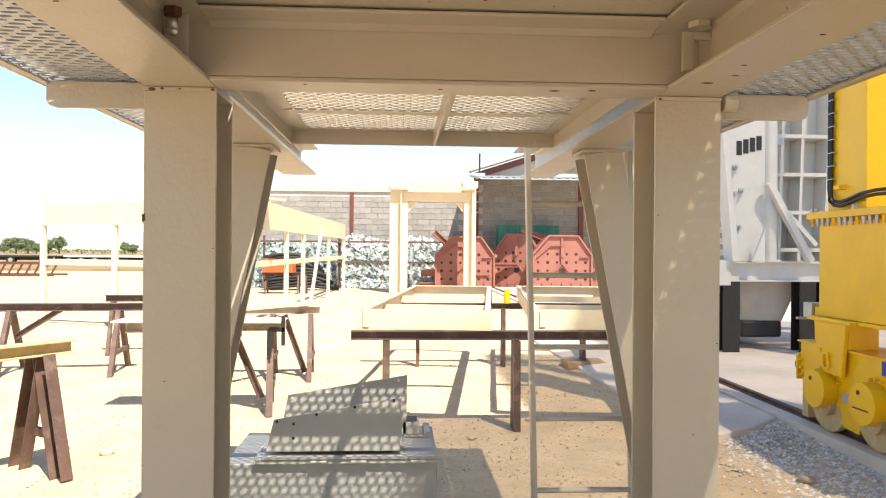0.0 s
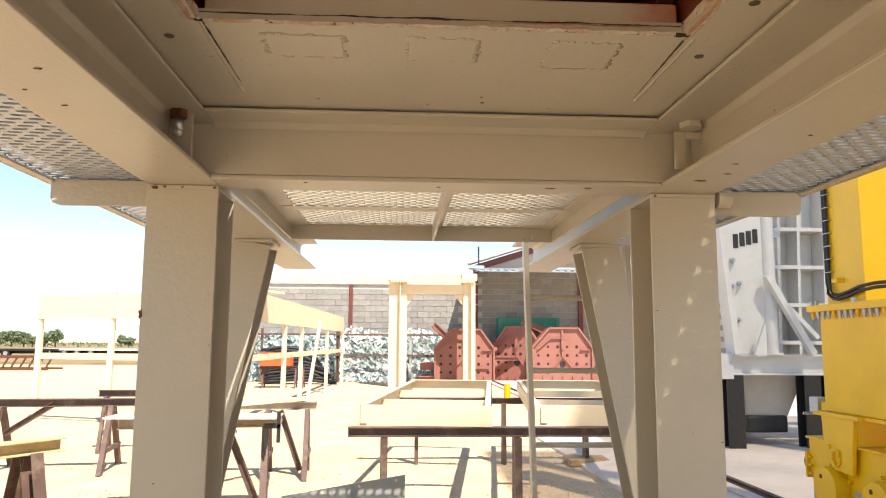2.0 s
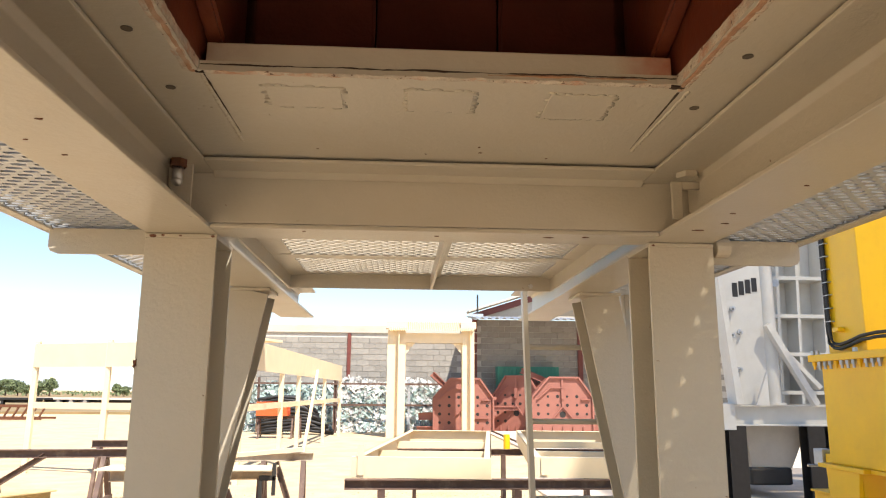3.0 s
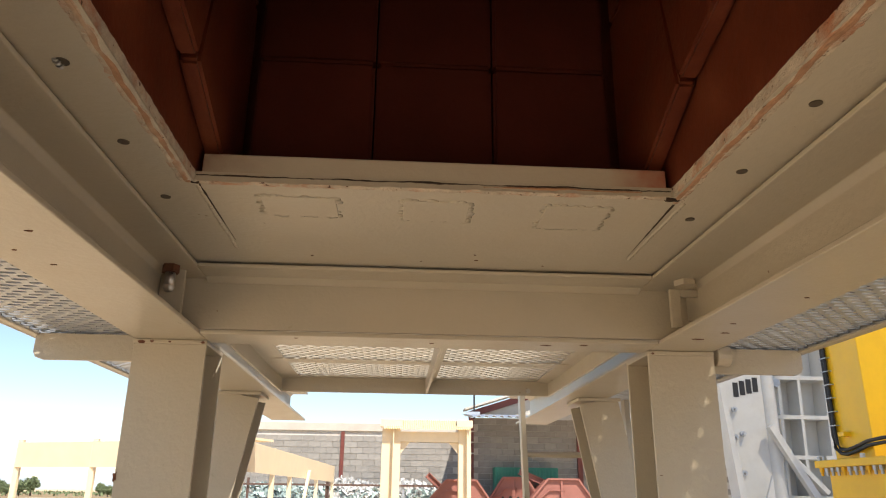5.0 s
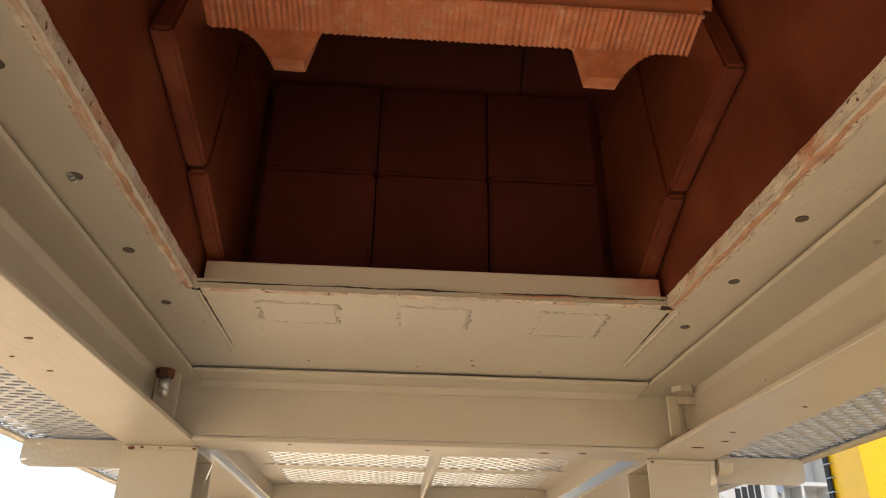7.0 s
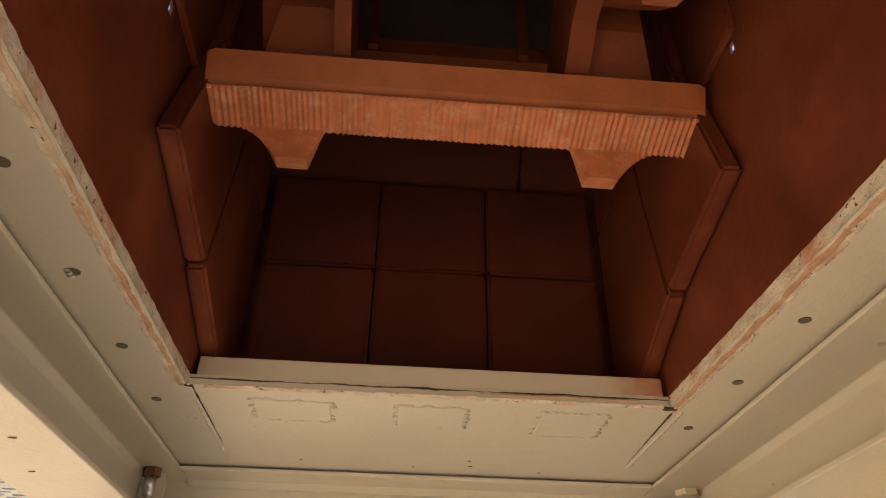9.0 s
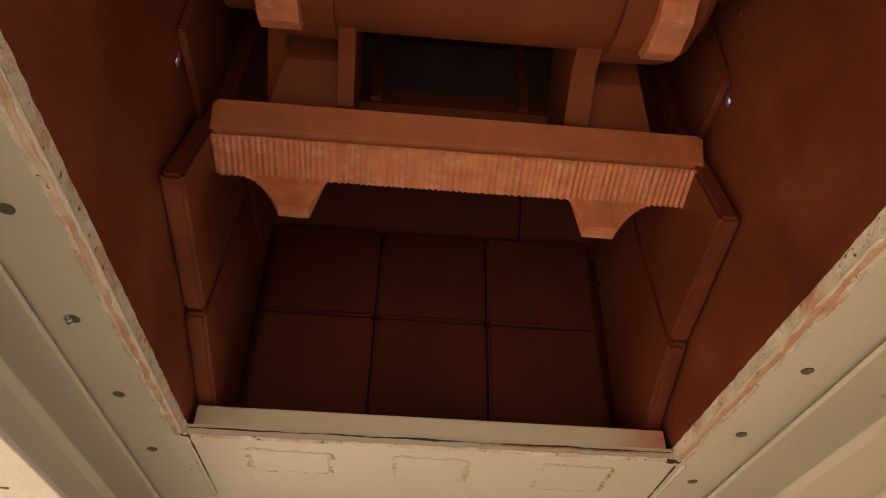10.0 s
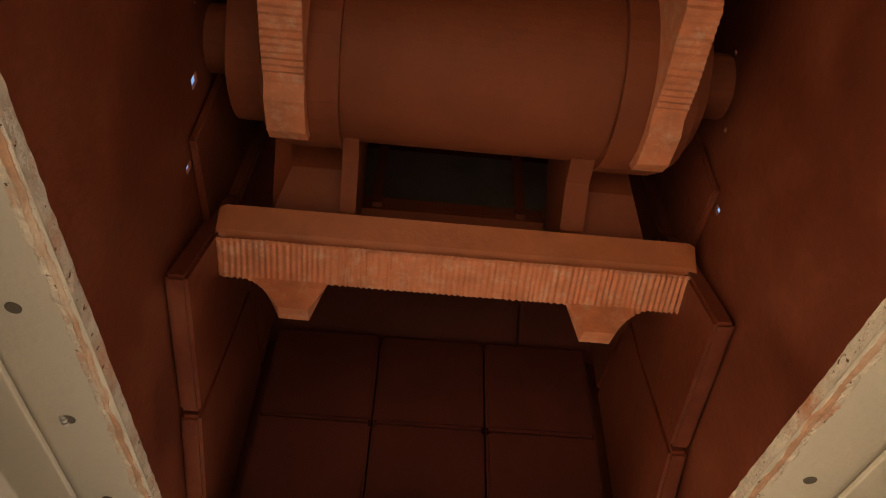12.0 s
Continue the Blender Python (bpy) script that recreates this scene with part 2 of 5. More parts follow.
def h_beam(bm, p, q, w, h, tf, tw, up=(0, 0, 1)):
    m, n = along(p, q, up)
    pts = [(-w / 2, -h / 2), (w / 2, -h / 2), (w / 2, -h / 2 + tf), (tw / 2, -h / 2 + tf), (tw / 2, h / 2 - tf), (w / 2, h / 2 - tf),
           (w / 2, h / 2), (-w / 2, h / 2), (-w / 2, h / 2 - tf), (-tw / 2, h / 2 - tf), (-tw / 2, -h / 2 + tf), (-w / 2, -h / 2 + tf)]
    k = len(bm.verts)
    prism(bm, pts, "y", 0, n)
    bm.verts.ensure_lookup_table()
    for v in bm.verts[k:]:
        v.co = m @ v.co
    return bm


def cyl(bm, p, q, r, n=16, r2=None):
    m, ln = along(p, q, (0, 0, 1) if abs((Vector(q) - Vector(p)).normalized().z) < 0.9 else (0, 1, 0))
    a = [bm.verts.new(m @ Vector((r * math.cos(i * math.tau / n), 0, r * math.sin(i * math.tau / n)))) for i in range(n)]
    rr = r if r2 is None else r2
    b = [bm.verts.new(m @ Vector((rr * math.cos(i * math.tau / n), ln, rr * math.sin(i * math.tau / n)))) for i in range(n)]
    bm.faces.new(a)
    bm.faces.new(b[::-1])
    for i in range(n):
        bm.faces.new((a[i], a[(i + 1) % n], b[(i + 1) % n], b[i]))
    return bm


def tube(bm, pts, r, n=8):
    """A round bar swept along a line of points, in one piece."""
    pts = [Vector(p) for p in pts]
    rings = []
    for i, p in enumerate(pts):
        d = (pts[min(i + 1, len(pts) - 1)] - pts[max(i - 1, 0)]).normalized()
        a = d.cross(Vector((0.31, 0.17, 0.93)) if abs(d.z) < 0.9 else Vector((0.2, 1, 0.1))).normalized()
        b = d.cross(a)
        rings.append([bm.verts.new(p + r * (math.cos(k * math.tau / n) * a + math.sin(k * math.tau / n) * b)) for k in range(n)])
    for u, v in zip(rings, rings[1:]):
        for k in range(n):
            bm.faces.new((u[k], u[(k + 1) % n], v[(k + 1) % n], v[k]))
    bm.faces.new(rings[0])
    bm.faces.new(rings[-1][::-1])
    return bm


def from_lists(name, verts, faces, material, parent=None, smooth=False):
    me = bpy.data.meshes.new(name)
    me.from_pydata(verts, [], faces)
    me.materials.append(material)
    if smooth:
        for p in me.polygons:
            p.use_smooth = True
    ob = new(name, me)
    if parent is not None:
        ob.parent = parent
    return ob


def expanded_metal(name, x0, x1, y0, y1, z, px, py, strand, thick, material, parent):
    """Walkway mesh: staggered rows of six-sided openings between thin strands."""
    verts, faces = [], []
    ny, nx = int((y1 - y0) / py), int((x1 - x0) / px)
    px, py = (x1 - x0) / nx, (y1 - y0) / ny
    for j in range(ny):
        for i in range(nx + 1):
            cx = x0 + (i + (0.5 if j % 2 == 0 else 0.0)) * px
            cy = y0 + (j + 0.5) * py
            if cx > x1 - 0.2 * px or cx < x0 + 0.2 * px:
                continue
            k = len(verts)
            for grow, zz in ((0, z), (strand, z), (0, z + thick), (strand, z + thick)):
                for ax, ay in ((0.5, 0.34), (0.0, 0.66), (-0.5, 0.34), (-0.5, -0.34), (0.0, -0.66), (0.5, -0.34)):
                    d = Vector((ax * px, ay * py))
                    d *= 1 - grow / d.length
                    verts.append((cx + d.x, cy + d.y, zz))
            for a in range(6):
                b = (a + 1) % 6
                faces.append((k + a, k + b, k + 6 + b, k + 6 + a))
                faces.append((k + 12 + a, k + 18 + a, k + 18 + b, k + 12 + b))
                faces.append((k + 6 + a, k + 6 + b, k + 18 + b, k + 18 + a))
    return from_lists(name, verts, faces, material, parent)


# ---- the ground ----
def ground_height(x, y):
    """The yard is flat, with a low ramp of gravel up to the kerb of the workshop floor."""
    r = min(1.0, max(0.0, (x - 2.3) / 0.75)) * min(1.0, max(0.0, (y - 3.2) / 2.6))
    return 0.10 * r * r * (3 - 2 * r)


def spaced(lo, hi, step):
    return [lo + i * step for i in range(int(round((hi - lo) / step)) + 1)]


gx = [-3000, -900, -300, -120, -60, -30, -20, -14] + spaced(-10, 3.0, 0.25) + [3.03]
gy = [-300, -60, -20, -8] + spaced(-4, 14, 0.25) + [16, 18, 20, 22, 24, 27, 30, 36, 50, 80, 150, 400, 1200, 4000]
verts, faces = [], []
for yy in gy:
    for xx in gx:
        near = abs(xx) < 10 and -4 < yy < 14
        verts.append((xx, yy, ground_height(xx, yy) + (0.012 * (noise.noise((xx * 1.7, yy * 1.7, 0)) - 0.3) if near and xx < 3 else 0)))
nx = len(gx)
for j in range(len(gy) - 1):
    for i in range(nx - 1):
        faces.append((j * nx + i, j * nx + i + 1, (j + 1) * nx + i + 1, (j + 1) * nx + i))
k = len(verts)
verts += [(3.03, 26, 0.0), (3000, 26, 0.0), (3000, 4000, 0.0), (3.03, 4000, 0.0)]
faces.append((k, k + 1, k + 2, k + 3))
ground = from_lists("ground", verts, faces, GROUND, smooth=True)
tag(ground, "pale dusty yard of packed earth and gravel", "ground", kind="structure")


def scatter_stones(name, n, region, lo, hi, material, label, lift=0.0):
    rnd = random.Random(len(name) + n)
    verts, faces = [], []
    for _ in range(n):
        x, y = region(rnd)
        r = lo + (hi - lo) * rnd.random() ** 4
        z = ground_height(x, y) + r * 0.15 + lift
        k = len(verts)
        a = rnd.random() * 6.28
        sx, sy, sz = r * rnd.uniform(0.7, 1.3), r * rnd.uniform(0.6, 1.0), r * rnd.uniform(0.4, 0.75)
        for i in range(5):
            b = a + i * math.tau / 5 + rnd.uniform(-0.3, 0.3)
            verts.append((x + sx * math.cos(b), y + sy * math.sin(b), z + rnd.uniform(-0.4, 0.2) * sz))
        verts.append((x + rnd.uniform(-0.3, 0.3) * sx, y, z + sz))
        verts.append((x, y, z - sz))
        for i in range(5):
            faces.append((k + i, k + (i + 1) % 5, k + 5))
            faces.append((k + (i + 1) % 5, k + i, k + 6))
    ob = from_lists(name, verts, faces, material)
    return tag(ob, label, "gravel", kind="stuff")


scatter_stones("loose_gravel", 30000, lambda r: (r.uniform(-4.5, 3.0), 2.4 + 9.0 * r.random() ** 1.5), 0.003, 0.014, STONE,
               "small pale stones scattered over the dusty yard")
scatter_stones("grey_gravel", 12000, lambda r: (min(3.02, r.gauss(2.78, 0.24)), r.uniform(2.6, 5.75)), 0.006, 0.024, GRAVEL,
               "grey crushed gravel heaped along the concrete kerb")


def big_stone(x, y, r):
    bm = bmesh.new()
    bmesh.ops.create_icosphere(bm, subdivisions=2, radius=r)
    for v in bm.verts:
        v.co *= 1 + 0.35 * noise.noise(v.co * (1.6 / r) + Vector((x, y, 0)))
        v.co.z *= 0.6
        v.co += Vector((x, y, ground_height(x, y) + r * 0.3))
    tag(part("stone", bm, STONE, smooth=True), "rounded pale field stone lying on the ground", "stone", "loose stones")


for x, y, r in ((2.55, 4.45, 0.055), (-2.05, 5.25, 0.05), (1.35, 7.4, 0.05), (1.1, 6.2, 0.035), (0.55, 5.6, 0.03), (1.5, 4.9, 0.03),
                (2.2, 5.0, 0.03)):
    big_stone(x, y, r)

# workshop floor behind the kerb, with its crane rail
FLOOR = 0.15
tag(part("workshop_floor", box(3.03, 60, -30, 26, -0.2, FLOOR), CONCRETE, bevel=0.012), "smooth pale concrete workshop floor raised above the yard", "floor", kind="structure")
bm = bmesh.new()
prism(bm, [(3.16, FLOOR - 0.03), (3.26, FLOOR - 0.03), (3.26, FLOOR + 0.006), (3.225, FLOOR + 0.012), (3.235, FLOOR + 0.035),
           (3.185, FLOOR + 0.035), (3.195, FLOOR + 0.012), (3.16, FLOOR + 0.006)], "y", -12, 25.9)
tag(part("crane_rail", bm, BROWN), "worn brown steel crane rail set in the concrete edge", "rail", kind="structure")
bm = bmesh.new()
pts = [(2.42, 5.45), (2.75, 5.55), (3.02, 5.72), (3.02, 13.0), (2.1, 13.0), (2.2, 7.4), (2.32, 6.2)]
prism(bm, [(x, y) for x, y in pts], "z", 0.0, 0.06)
for v in bm.verts:
    if v.co.z > 0.03:
        v.co.z = 0.025 + 0.105 * max(0, (v.co.x - 2.1) / 0.92)
    else:
        v.co.z = -0.1
tag(part("concrete_apron", bm, CONCRETE, bevel=0.01), "rough pale concrete ramp poured against the kerb", "pavement", kind="structure")

# ---- the crusher's support frame ----
ZB = 1.876          # underside of the long beams
ZP = 2.035          # underside of the crusher's base plate
frame_ = thing("support_frame", "greige painted steel support frame of H-beams under the crusher", "support frame")

def side_beam(outer, inner, top_inner):
    s = 1 if inner > outer else -1
    web = outer + s * 0.093
    bm = bmesh.new()
    pts = [(outer, ZB), (inner, ZB), (inner, ZB + 0.011), (web + s * 0.004, ZB + 0.015), (web + s * 0.004, ZP - 0.030), (web + s * 0.016, ZP - 0.016),
           (top_inner, ZP - 0.015), (top_inner, ZP - 0.006), (outer, ZP - 0.006), (outer, ZP - 0.016), (web - s * 0.004, ZP - 0.018), (web - s * 0.004, ZB + 0.013), (outer, ZB + 0.011)]
    prism(bm, pts, "y", -2.3, 4.24)
    return part("side_beam", bm, CREAM, frame_, bevel=0.002)


side_beam(-0.678, -0.491, -0.485)
side_beam(0.873, 0.693, 0.648)

# cross channel between the front columns, and its twin behind
for y0, s in ((1.878, 1), (-0.9, -1)):
    bm = bmesh.new()
    bx(bm, -0.582, 0.780, min(y0, y0 + s * 0.009), max(y0, y0 + s * 0.009), ZB + 0.012, ZP - 0.012)
    bx(bm, -0.489, 0.691, min(y0 - s * 0.004, y0 + s * 0.125), max(y0 - s * 0.004, y0 + s * 0.125), ZB - 0.001, ZB + 0.010)
    part("cross_beam", bm, CREAM, frame_, bevel=0.003)
    bm = bmesh.new()
    prism(bm, [(y0 - s * 0.004, ZP - 0.028), (y0 - s * 0.004, ZP - 0.006), (y0 - s * 0.112, ZP - 0.006), (y0 - s * 0.112, ZP - 0.015), (y0 - s * 0.03, ZP - 0.016)], "x", -0.484, 0.647)
    part("seat_angle", bm, CREAM, frame_, bevel=0.002)


def column(x0, x1, y0):
    bm = bmesh.new()
    h_beam(bm, ((x0 + x1) / 2, y0 + 0.095, 0.012), ((x0 + x1) / 2, y0 + 0.095, ZB - 0.012), abs(x1 - x0), 0.19, 0.0095, 0.007, (0, 1, 0))
    part("column", bm, CREAM, frame_, bevel=0.0015)
    bm = box(x0 - 0.001, x1 + 0.001, y0 - 0.002, y0 + 0.192, ZB - 0.012, ZB - 0.001)
    part("cap_plate", bm, CREAM, frame_, bevel=0.002)
    part("foot_plate", box(x0 - 0.05, x1 + 0.05, y0 - 0.05, y0 + 0.24, -0.01, 0.012), CREAM, frame_, bevel=0.002)


for x0, x1 in ((-0.678, -0.491), (0.690, 0.873)):
    column(x0, x1, 1.962)
    column(x0, x1, -1.2)

# splayed rear legs
for top, s in ((-0.612, -1), (0.835, 1)):
    foot = top + s * 0.356
    bm = bmesh.new()
    h_beam(bm, (foot, 3.09, 0.012), (top, 3.09, ZB - 0.012), 0.16, 0.17, 0.010, 0.007, (0, 1, 0))
    part("splayed_leg", bm, CREAM, frame_, bevel=0.0015)
    part("cap_plate", box(top - 0.088, top + 0.088, 2.99, 3.19, ZB - 0.013, ZB - 0.001), CREAM, frame_, bevel=0.002)
    part("foot_plate", box(foot - 0.13, foot + 0.13, 2.95, 3.23, -0.01, 0.012), CREAM, frame_, bevel=0.002)

# corner bolt, nut and lug under the top flanges
bm = bmesh.new()
cyl(bm, (-0.545, 1.765, ZP - 0.035), (-0.545, 1.765, ZP - 0.012), 0.021, 6)
part("nut", bm, RUST, frame_, "rusty hexagonal nut")
bm = bmesh.new()
cyl(bm, (-0.545, 1.765, 1.965), (-0.545, 1.765, ZP - 0.034), 0.013, 12)
bmesh.ops.create_icosphere(bm, subdivisions=2, radius=0.014, matrix=Matrix.Translation((-0.545, 1.765, 1.965)))
part("bolt", bm, STEEL, frame_, "bright steel bolt end", smooth=True)
bm = box(-0.578, -0.520, 1.80, 1.812, 1.905, ZP - 0.012)
part("corner_gusset", bm, CREAM, frame_, bevel=0.002)
bm = bmesh.new()
cyl(bm, (0.735, 1.775, ZP - 0.03), (0.735, 1.775, ZP - 0.012), 0.030, 6)
part("nut", bm, CREAM, frame_, "painted hexagonal nut", bevel=0.002)
bm = bmesh.new()
bx(bm, 0.702, 0.730, 1.80, 1.812, 1.905, ZP - 0.03)
bx(bm, 0.730, 0.776, 1.80, 1.812, 1.985, ZP - 0.03)
bx(bm, 0.730, 0.776, 1.80, 1.812, 1.905, 1.922)
part("corner_gusset", bm, CREAM, frame_, bevel=0.002)

# small knocks where the paint is off the edges
def paint_chip(c, u, v, n, size):
    """A thin ragged fleck at c in the plane of u and v, just proud along n."""
    rr = random.Random(int(abs(c[0] * 977 + c[1] * 613 + c[2] * 331) * 10))
    bm = bmesh.new()
    c, u, v, n = Vector(c), Vector(u), Vector(v), Vector(n)
    k = 11
    ring = [c + n * 0.0012 + u * (size * rr.uniform(0.45, 1.1) * math.cos(i * math.tau / k)) + v * (size * rr.uniform(0.2, 0.55) * math.sin(i * math.tau / k)) for i in range(k)]
    top = [bm.verts.new(q) for q in ring]
    low = [bm.verts.new(q - n * 0.0022) for q in ring]
    bm.faces.new(top)
    bm.faces.new(low[::-1])
    for i in range(k):
        bm.faces.new((top[i], top[(i + 1) % k], low[(i + 1) % k], low[i]))
    part("paint_chip", bm, RUST, frame_)


EX, EY, EZ = (1, 0, 0), (0, 1, 0), (0, 0, 1)
for x, z, r in ((-0.655, 1.868, 0.012), (-0.632, 1.869, 0.007), (-0.585, 1.869, 0.005), (-0.500, 1.868, 0.008), (0.702, 1.867, 0.006)):
    paint_chip((x, 1.960, z), EX, EZ, (0, -1, 0), r)
for x, y, r in ((0.765, 1.80, 0.016), (0.800, 1.72, 0.010), (0.775, 1.62, 0.008), (0.815, 1.38, 0.007), (-0.60, 1.30, 0.006), (-0.56, 1.12, 0.008), (-0.63, 1.22, 0.005)):
    paint_chip((x, y, ZB), EX, EY, (0, 0, -1), r)
for x, y, r in ((0.40, 1.92, 0.016), (0.50, 1.91, 0.012), (0.10, 1.93, 0.008), (-0.25, 1.90, 0.006)):
    paint_chip((x, y, ZB - 0.001), EX, EY, (0, 0, -1), r)
paint_chip((-0.6765, 1.9605, 1.53), EZ, EX, (0, -1, 0), 0.014)
for x, z in ((-0.49, 1.45), (0.876, 1.20), (0.70, 1.55), (-0.62, 1.10), (0.80, 0.95)):
    paint_chip((max(-0.67, min(0.866, x if x > 0 or x < -0.5 else -0.497)), 1.962, z), EX, EZ, (0, -1, 0), 0.0035)
for x, y, r in ((0.192, 1.70, 0.006), (0.185, 1.66, 0.004), (0.06, 1.72, 0.003), (0.36, 1.73, 0.004), (-0.2, 1.70, 0.003)):
    paint_chip((x, y, ZP), EX, EY, (0, 0, -1), r)

# ---- the mesh deck between the long beams ----
deck = thing("service_deck", "greige steel deck frame with an expanded metal floor between the beams", "platform")
for x, w in ((-0.462, 0.078), (0.645, 0.058)):
    s = 1 if x < 0 else -1
    bm = bmesh.new()
    prism(bm, [(x, 1.885), (x + s * 0.008, 1.885), (x + s * 0.008, 1.937), (x + s * w, 1.942), (x + s * w, 1.948), (x, 1.948)], "y", 2.02, 3.06)
    part("side_angle", bm, CREAM, deck, bevel=0.001)
part("end_channel", box(-0.462, 0.645, 3.052, 3.062, 1.885, 1.950), CREAM, deck, bevel=0.002)
# Flange added to keep sun spots off the end channel.
part("end_flange", box(-0.416, 0.599, 3.0, 3.051, 1.943, 1.948), CREAM, deck)
for y, w in ((2.10, 0.022), (2.16, 0.022), (2.62, 0.034)):
    part("cross_flat", box(-0.454, 0.637, y - w, y + w, 1.938, 1.943), CREAM, deck)
part("divider", box(0.128, 0.138, 2.02, 3.05, 1.884, 1.936), CREAM, deck, bevel=0.001)
part("divider_flange", box(0.128, 0.168, 2.02, 3.05, 1.936, 1.941), CREAM, deck)
expanded_metal("floor_mesh", -0.45, 0.633, 2.02, 3.05, 1.949, 0.044, 0.0245, 0.0058, 0.006, CREAM, deck)
bm = bmesh.new()
cyl(bm, (0.553, 3.046, 1.905), (0.553, 3.070, 1.905), 0.011, 6)
part("bolt", bm, STEEL, deck, "bright steel bolt head")

# ---- side walkways on brackets ----
def walkway(inner, s, arms):
    w = thing("side_walkway", "galvanised expanded metal walkway on brackets beside the beam", "walkway", "side walkways")
    outer = inner + s * 0.285
    lo, hi = min(inner, outer), max(inner, outer)
    expanded_metal("floor_mesh", lo + 0.004, hi - 0.004, -2.0, 4.2, 1.899, 0.044, 0.0245, 0.0085, 0.020, ZINC, w)
    bm = bmesh.new()
    bx(bm, outer - 0.006, outer + 0.006, -2.0, 4.2, 1.886, 1.918)
    bx(bm, min(outer, outer - s * 0.028), max(outer, outer - s * 0.028), -2.0, 4.2, 1.886, 1.892)
    part("edge_angle", bm, CREAM, w, bevel=0.002)
    for y in arms:
        bm = bmesh.new()
        pts = [(inner, 1.822), (outer - s * 0.045, 1.822), (outer - s * 0.025, 1.829), (outer - s * 0.018, 1.842), (outer - s * 0.018, 1.893), (inner, 1.893)]
        prism(bm, pts, "y", y, y + 0.01)
        part("bracket", bm, CREAM, w, bevel=0.002)
        bm = bmesh.new()
        bx(bm, min(inner, outer - s * 0.02), max(inner, outer - s * 0.02), y + 0.01, y + 0.05, 1.886, 1.893)
        part("bracket_flange", bm, CREAM, w)
    return w


walkway(-0.680, -1, (2.0, 0.3, -1.5))
wr = walkway(0.876, 1, (2.0, 0.3, -1.5))
bm = bmesh.new()
cyl(bm, (0.885, 1.985, 1.868), (0.925, 1.985, 1.868), 0.028, 16)
part("pipe_stub", bm, CREAM, wr, smooth=False, bevel=0.003)

# ---- the ladder behind the deck ----
ladder = thing("ladder", "greige steel ladder with flat rails standing behind the deck", "ladder")
LY = 3.25
bm = bmesh.new()
bar(bm, (0.612, LY, -0.01), (0.558, LY, 1.93), 0.022, 0.05, (0, 1, 0))
part("rail", bm, CREAM, ladder, bevel=0.002)
bm = bmesh.new()
bar(bm, (1.052, LY, -0.01), (1.02, LY, 1.93), 0.022, 0.05, (0, 1, 0))
part("rail", bm, CREAM, ladder, bevel=0.002)
for i in range(6):
    z = 0.055 + i * 0.3215
    bm = bmesh.new()
    cyl(bm, (0.62 - z * 0.028, LY, z), (1.045 - z * 0.016, LY, z), 0.0125, 10)
    part("rung", bm, CREAM, ladder, smooth=False)

# ---- the crusher above the frame ----
XL, XR = -0.371, 0.522      # side walls of the mouth
YF = 1.277                  # front edge of the mouth
YR = -0.75
crusher = thing("impact_crusher", "impact crusher, its open underside lined with red oxide plates", "crusher")
TOP = 3.55
AY, AZ = 0.655, 2.645       # axis of the rotor
for x0, x1, y0, y1 in ((-0.660, XL, YR - 0.2, YF), (XR, 0.856, YR - 0.2, YF), (-0.660, 0.856, YF, 1.95), (-0.660, 0.856, YR - 0.5, YR - 0.2)):
    part("base_plate", box(x0, x1, y0, y1, ZP, ZP + 0.02), CREAM, crusher)
rnd = random.Random(5)
# The plates are uncut; dark discs paint the shade in each bolt hole.
for x, y in [(-0.443, 0.66 + 0.232 * i) for i in range(-4, 4)] + [(0.595, 0.68 + 0.234 * i) for i in range(-4, 4)]:
    bm = bmesh.new()
    cyl(bm, (x, y, ZP - 0.0015), (x, y, ZP + 0.01), 0.0095, 14)
    part("bolt_hole", bm, HOLE, crusher)
bm = bmesh.new()
for i in range(5):
    cyl(bm, (-0.449, 0.884 + i * 0.0045, ZP - 0.001), (-0.449, 0.887 + i * 0.0045, ZP - 0.001), 0.0055 if i % 2 else 0.004, 10)
part("bolt_thread", bm, STEEL, crusher)

# three old weld patches and two weld seams on the front plate
def weld_patch(x0, x1, y0, y1):
    bm = bmesh.new()
    n = 46
    pts = []
    for i in range(n):
        a = i / n * 4
        k = int(a)
        f = a - k
        p = ((x0 + (x1 - x0) * f, y0), (x1, y0 + (y1 - y0) * f), (x1 - (x1 - x0) * f, y1), (x0, y1 - (y1 - y0) * f))[k]
        pts.append(p)
    for i, (x, y) in enumerate(pts):
        if rnd.random() < 0.45:
            continue
        r = rnd.uniform(0.004, 0.008)
        bmesh.ops.create_icosphere(bm, subdivisions=1, radius=r, matrix=Matrix.Translation((x + rnd.uniform(-0.002, 0.002), y + rnd.uniform(-0.002, 0.002), ZP)) @ Matrix.Diagonal((1.9, 1.6, 0.20, 1)))
    tagged(part("weld_bead", bm, CREAM, crusher, smooth=True), kind="stuff")
    bm = box(x0, x1, y0, y1, ZP - 0.002, ZP + 0.001)
    part("filled_slot", bm, CREAM, crusher, bevel=0.0015)


weld_patch(-0.262, -0.118, 1.335, 1.435)
weld_patch(0.012, 0.142, 1.335, 1.440)
weld_patch(0.292, 0.420, 1.335, 1.460)
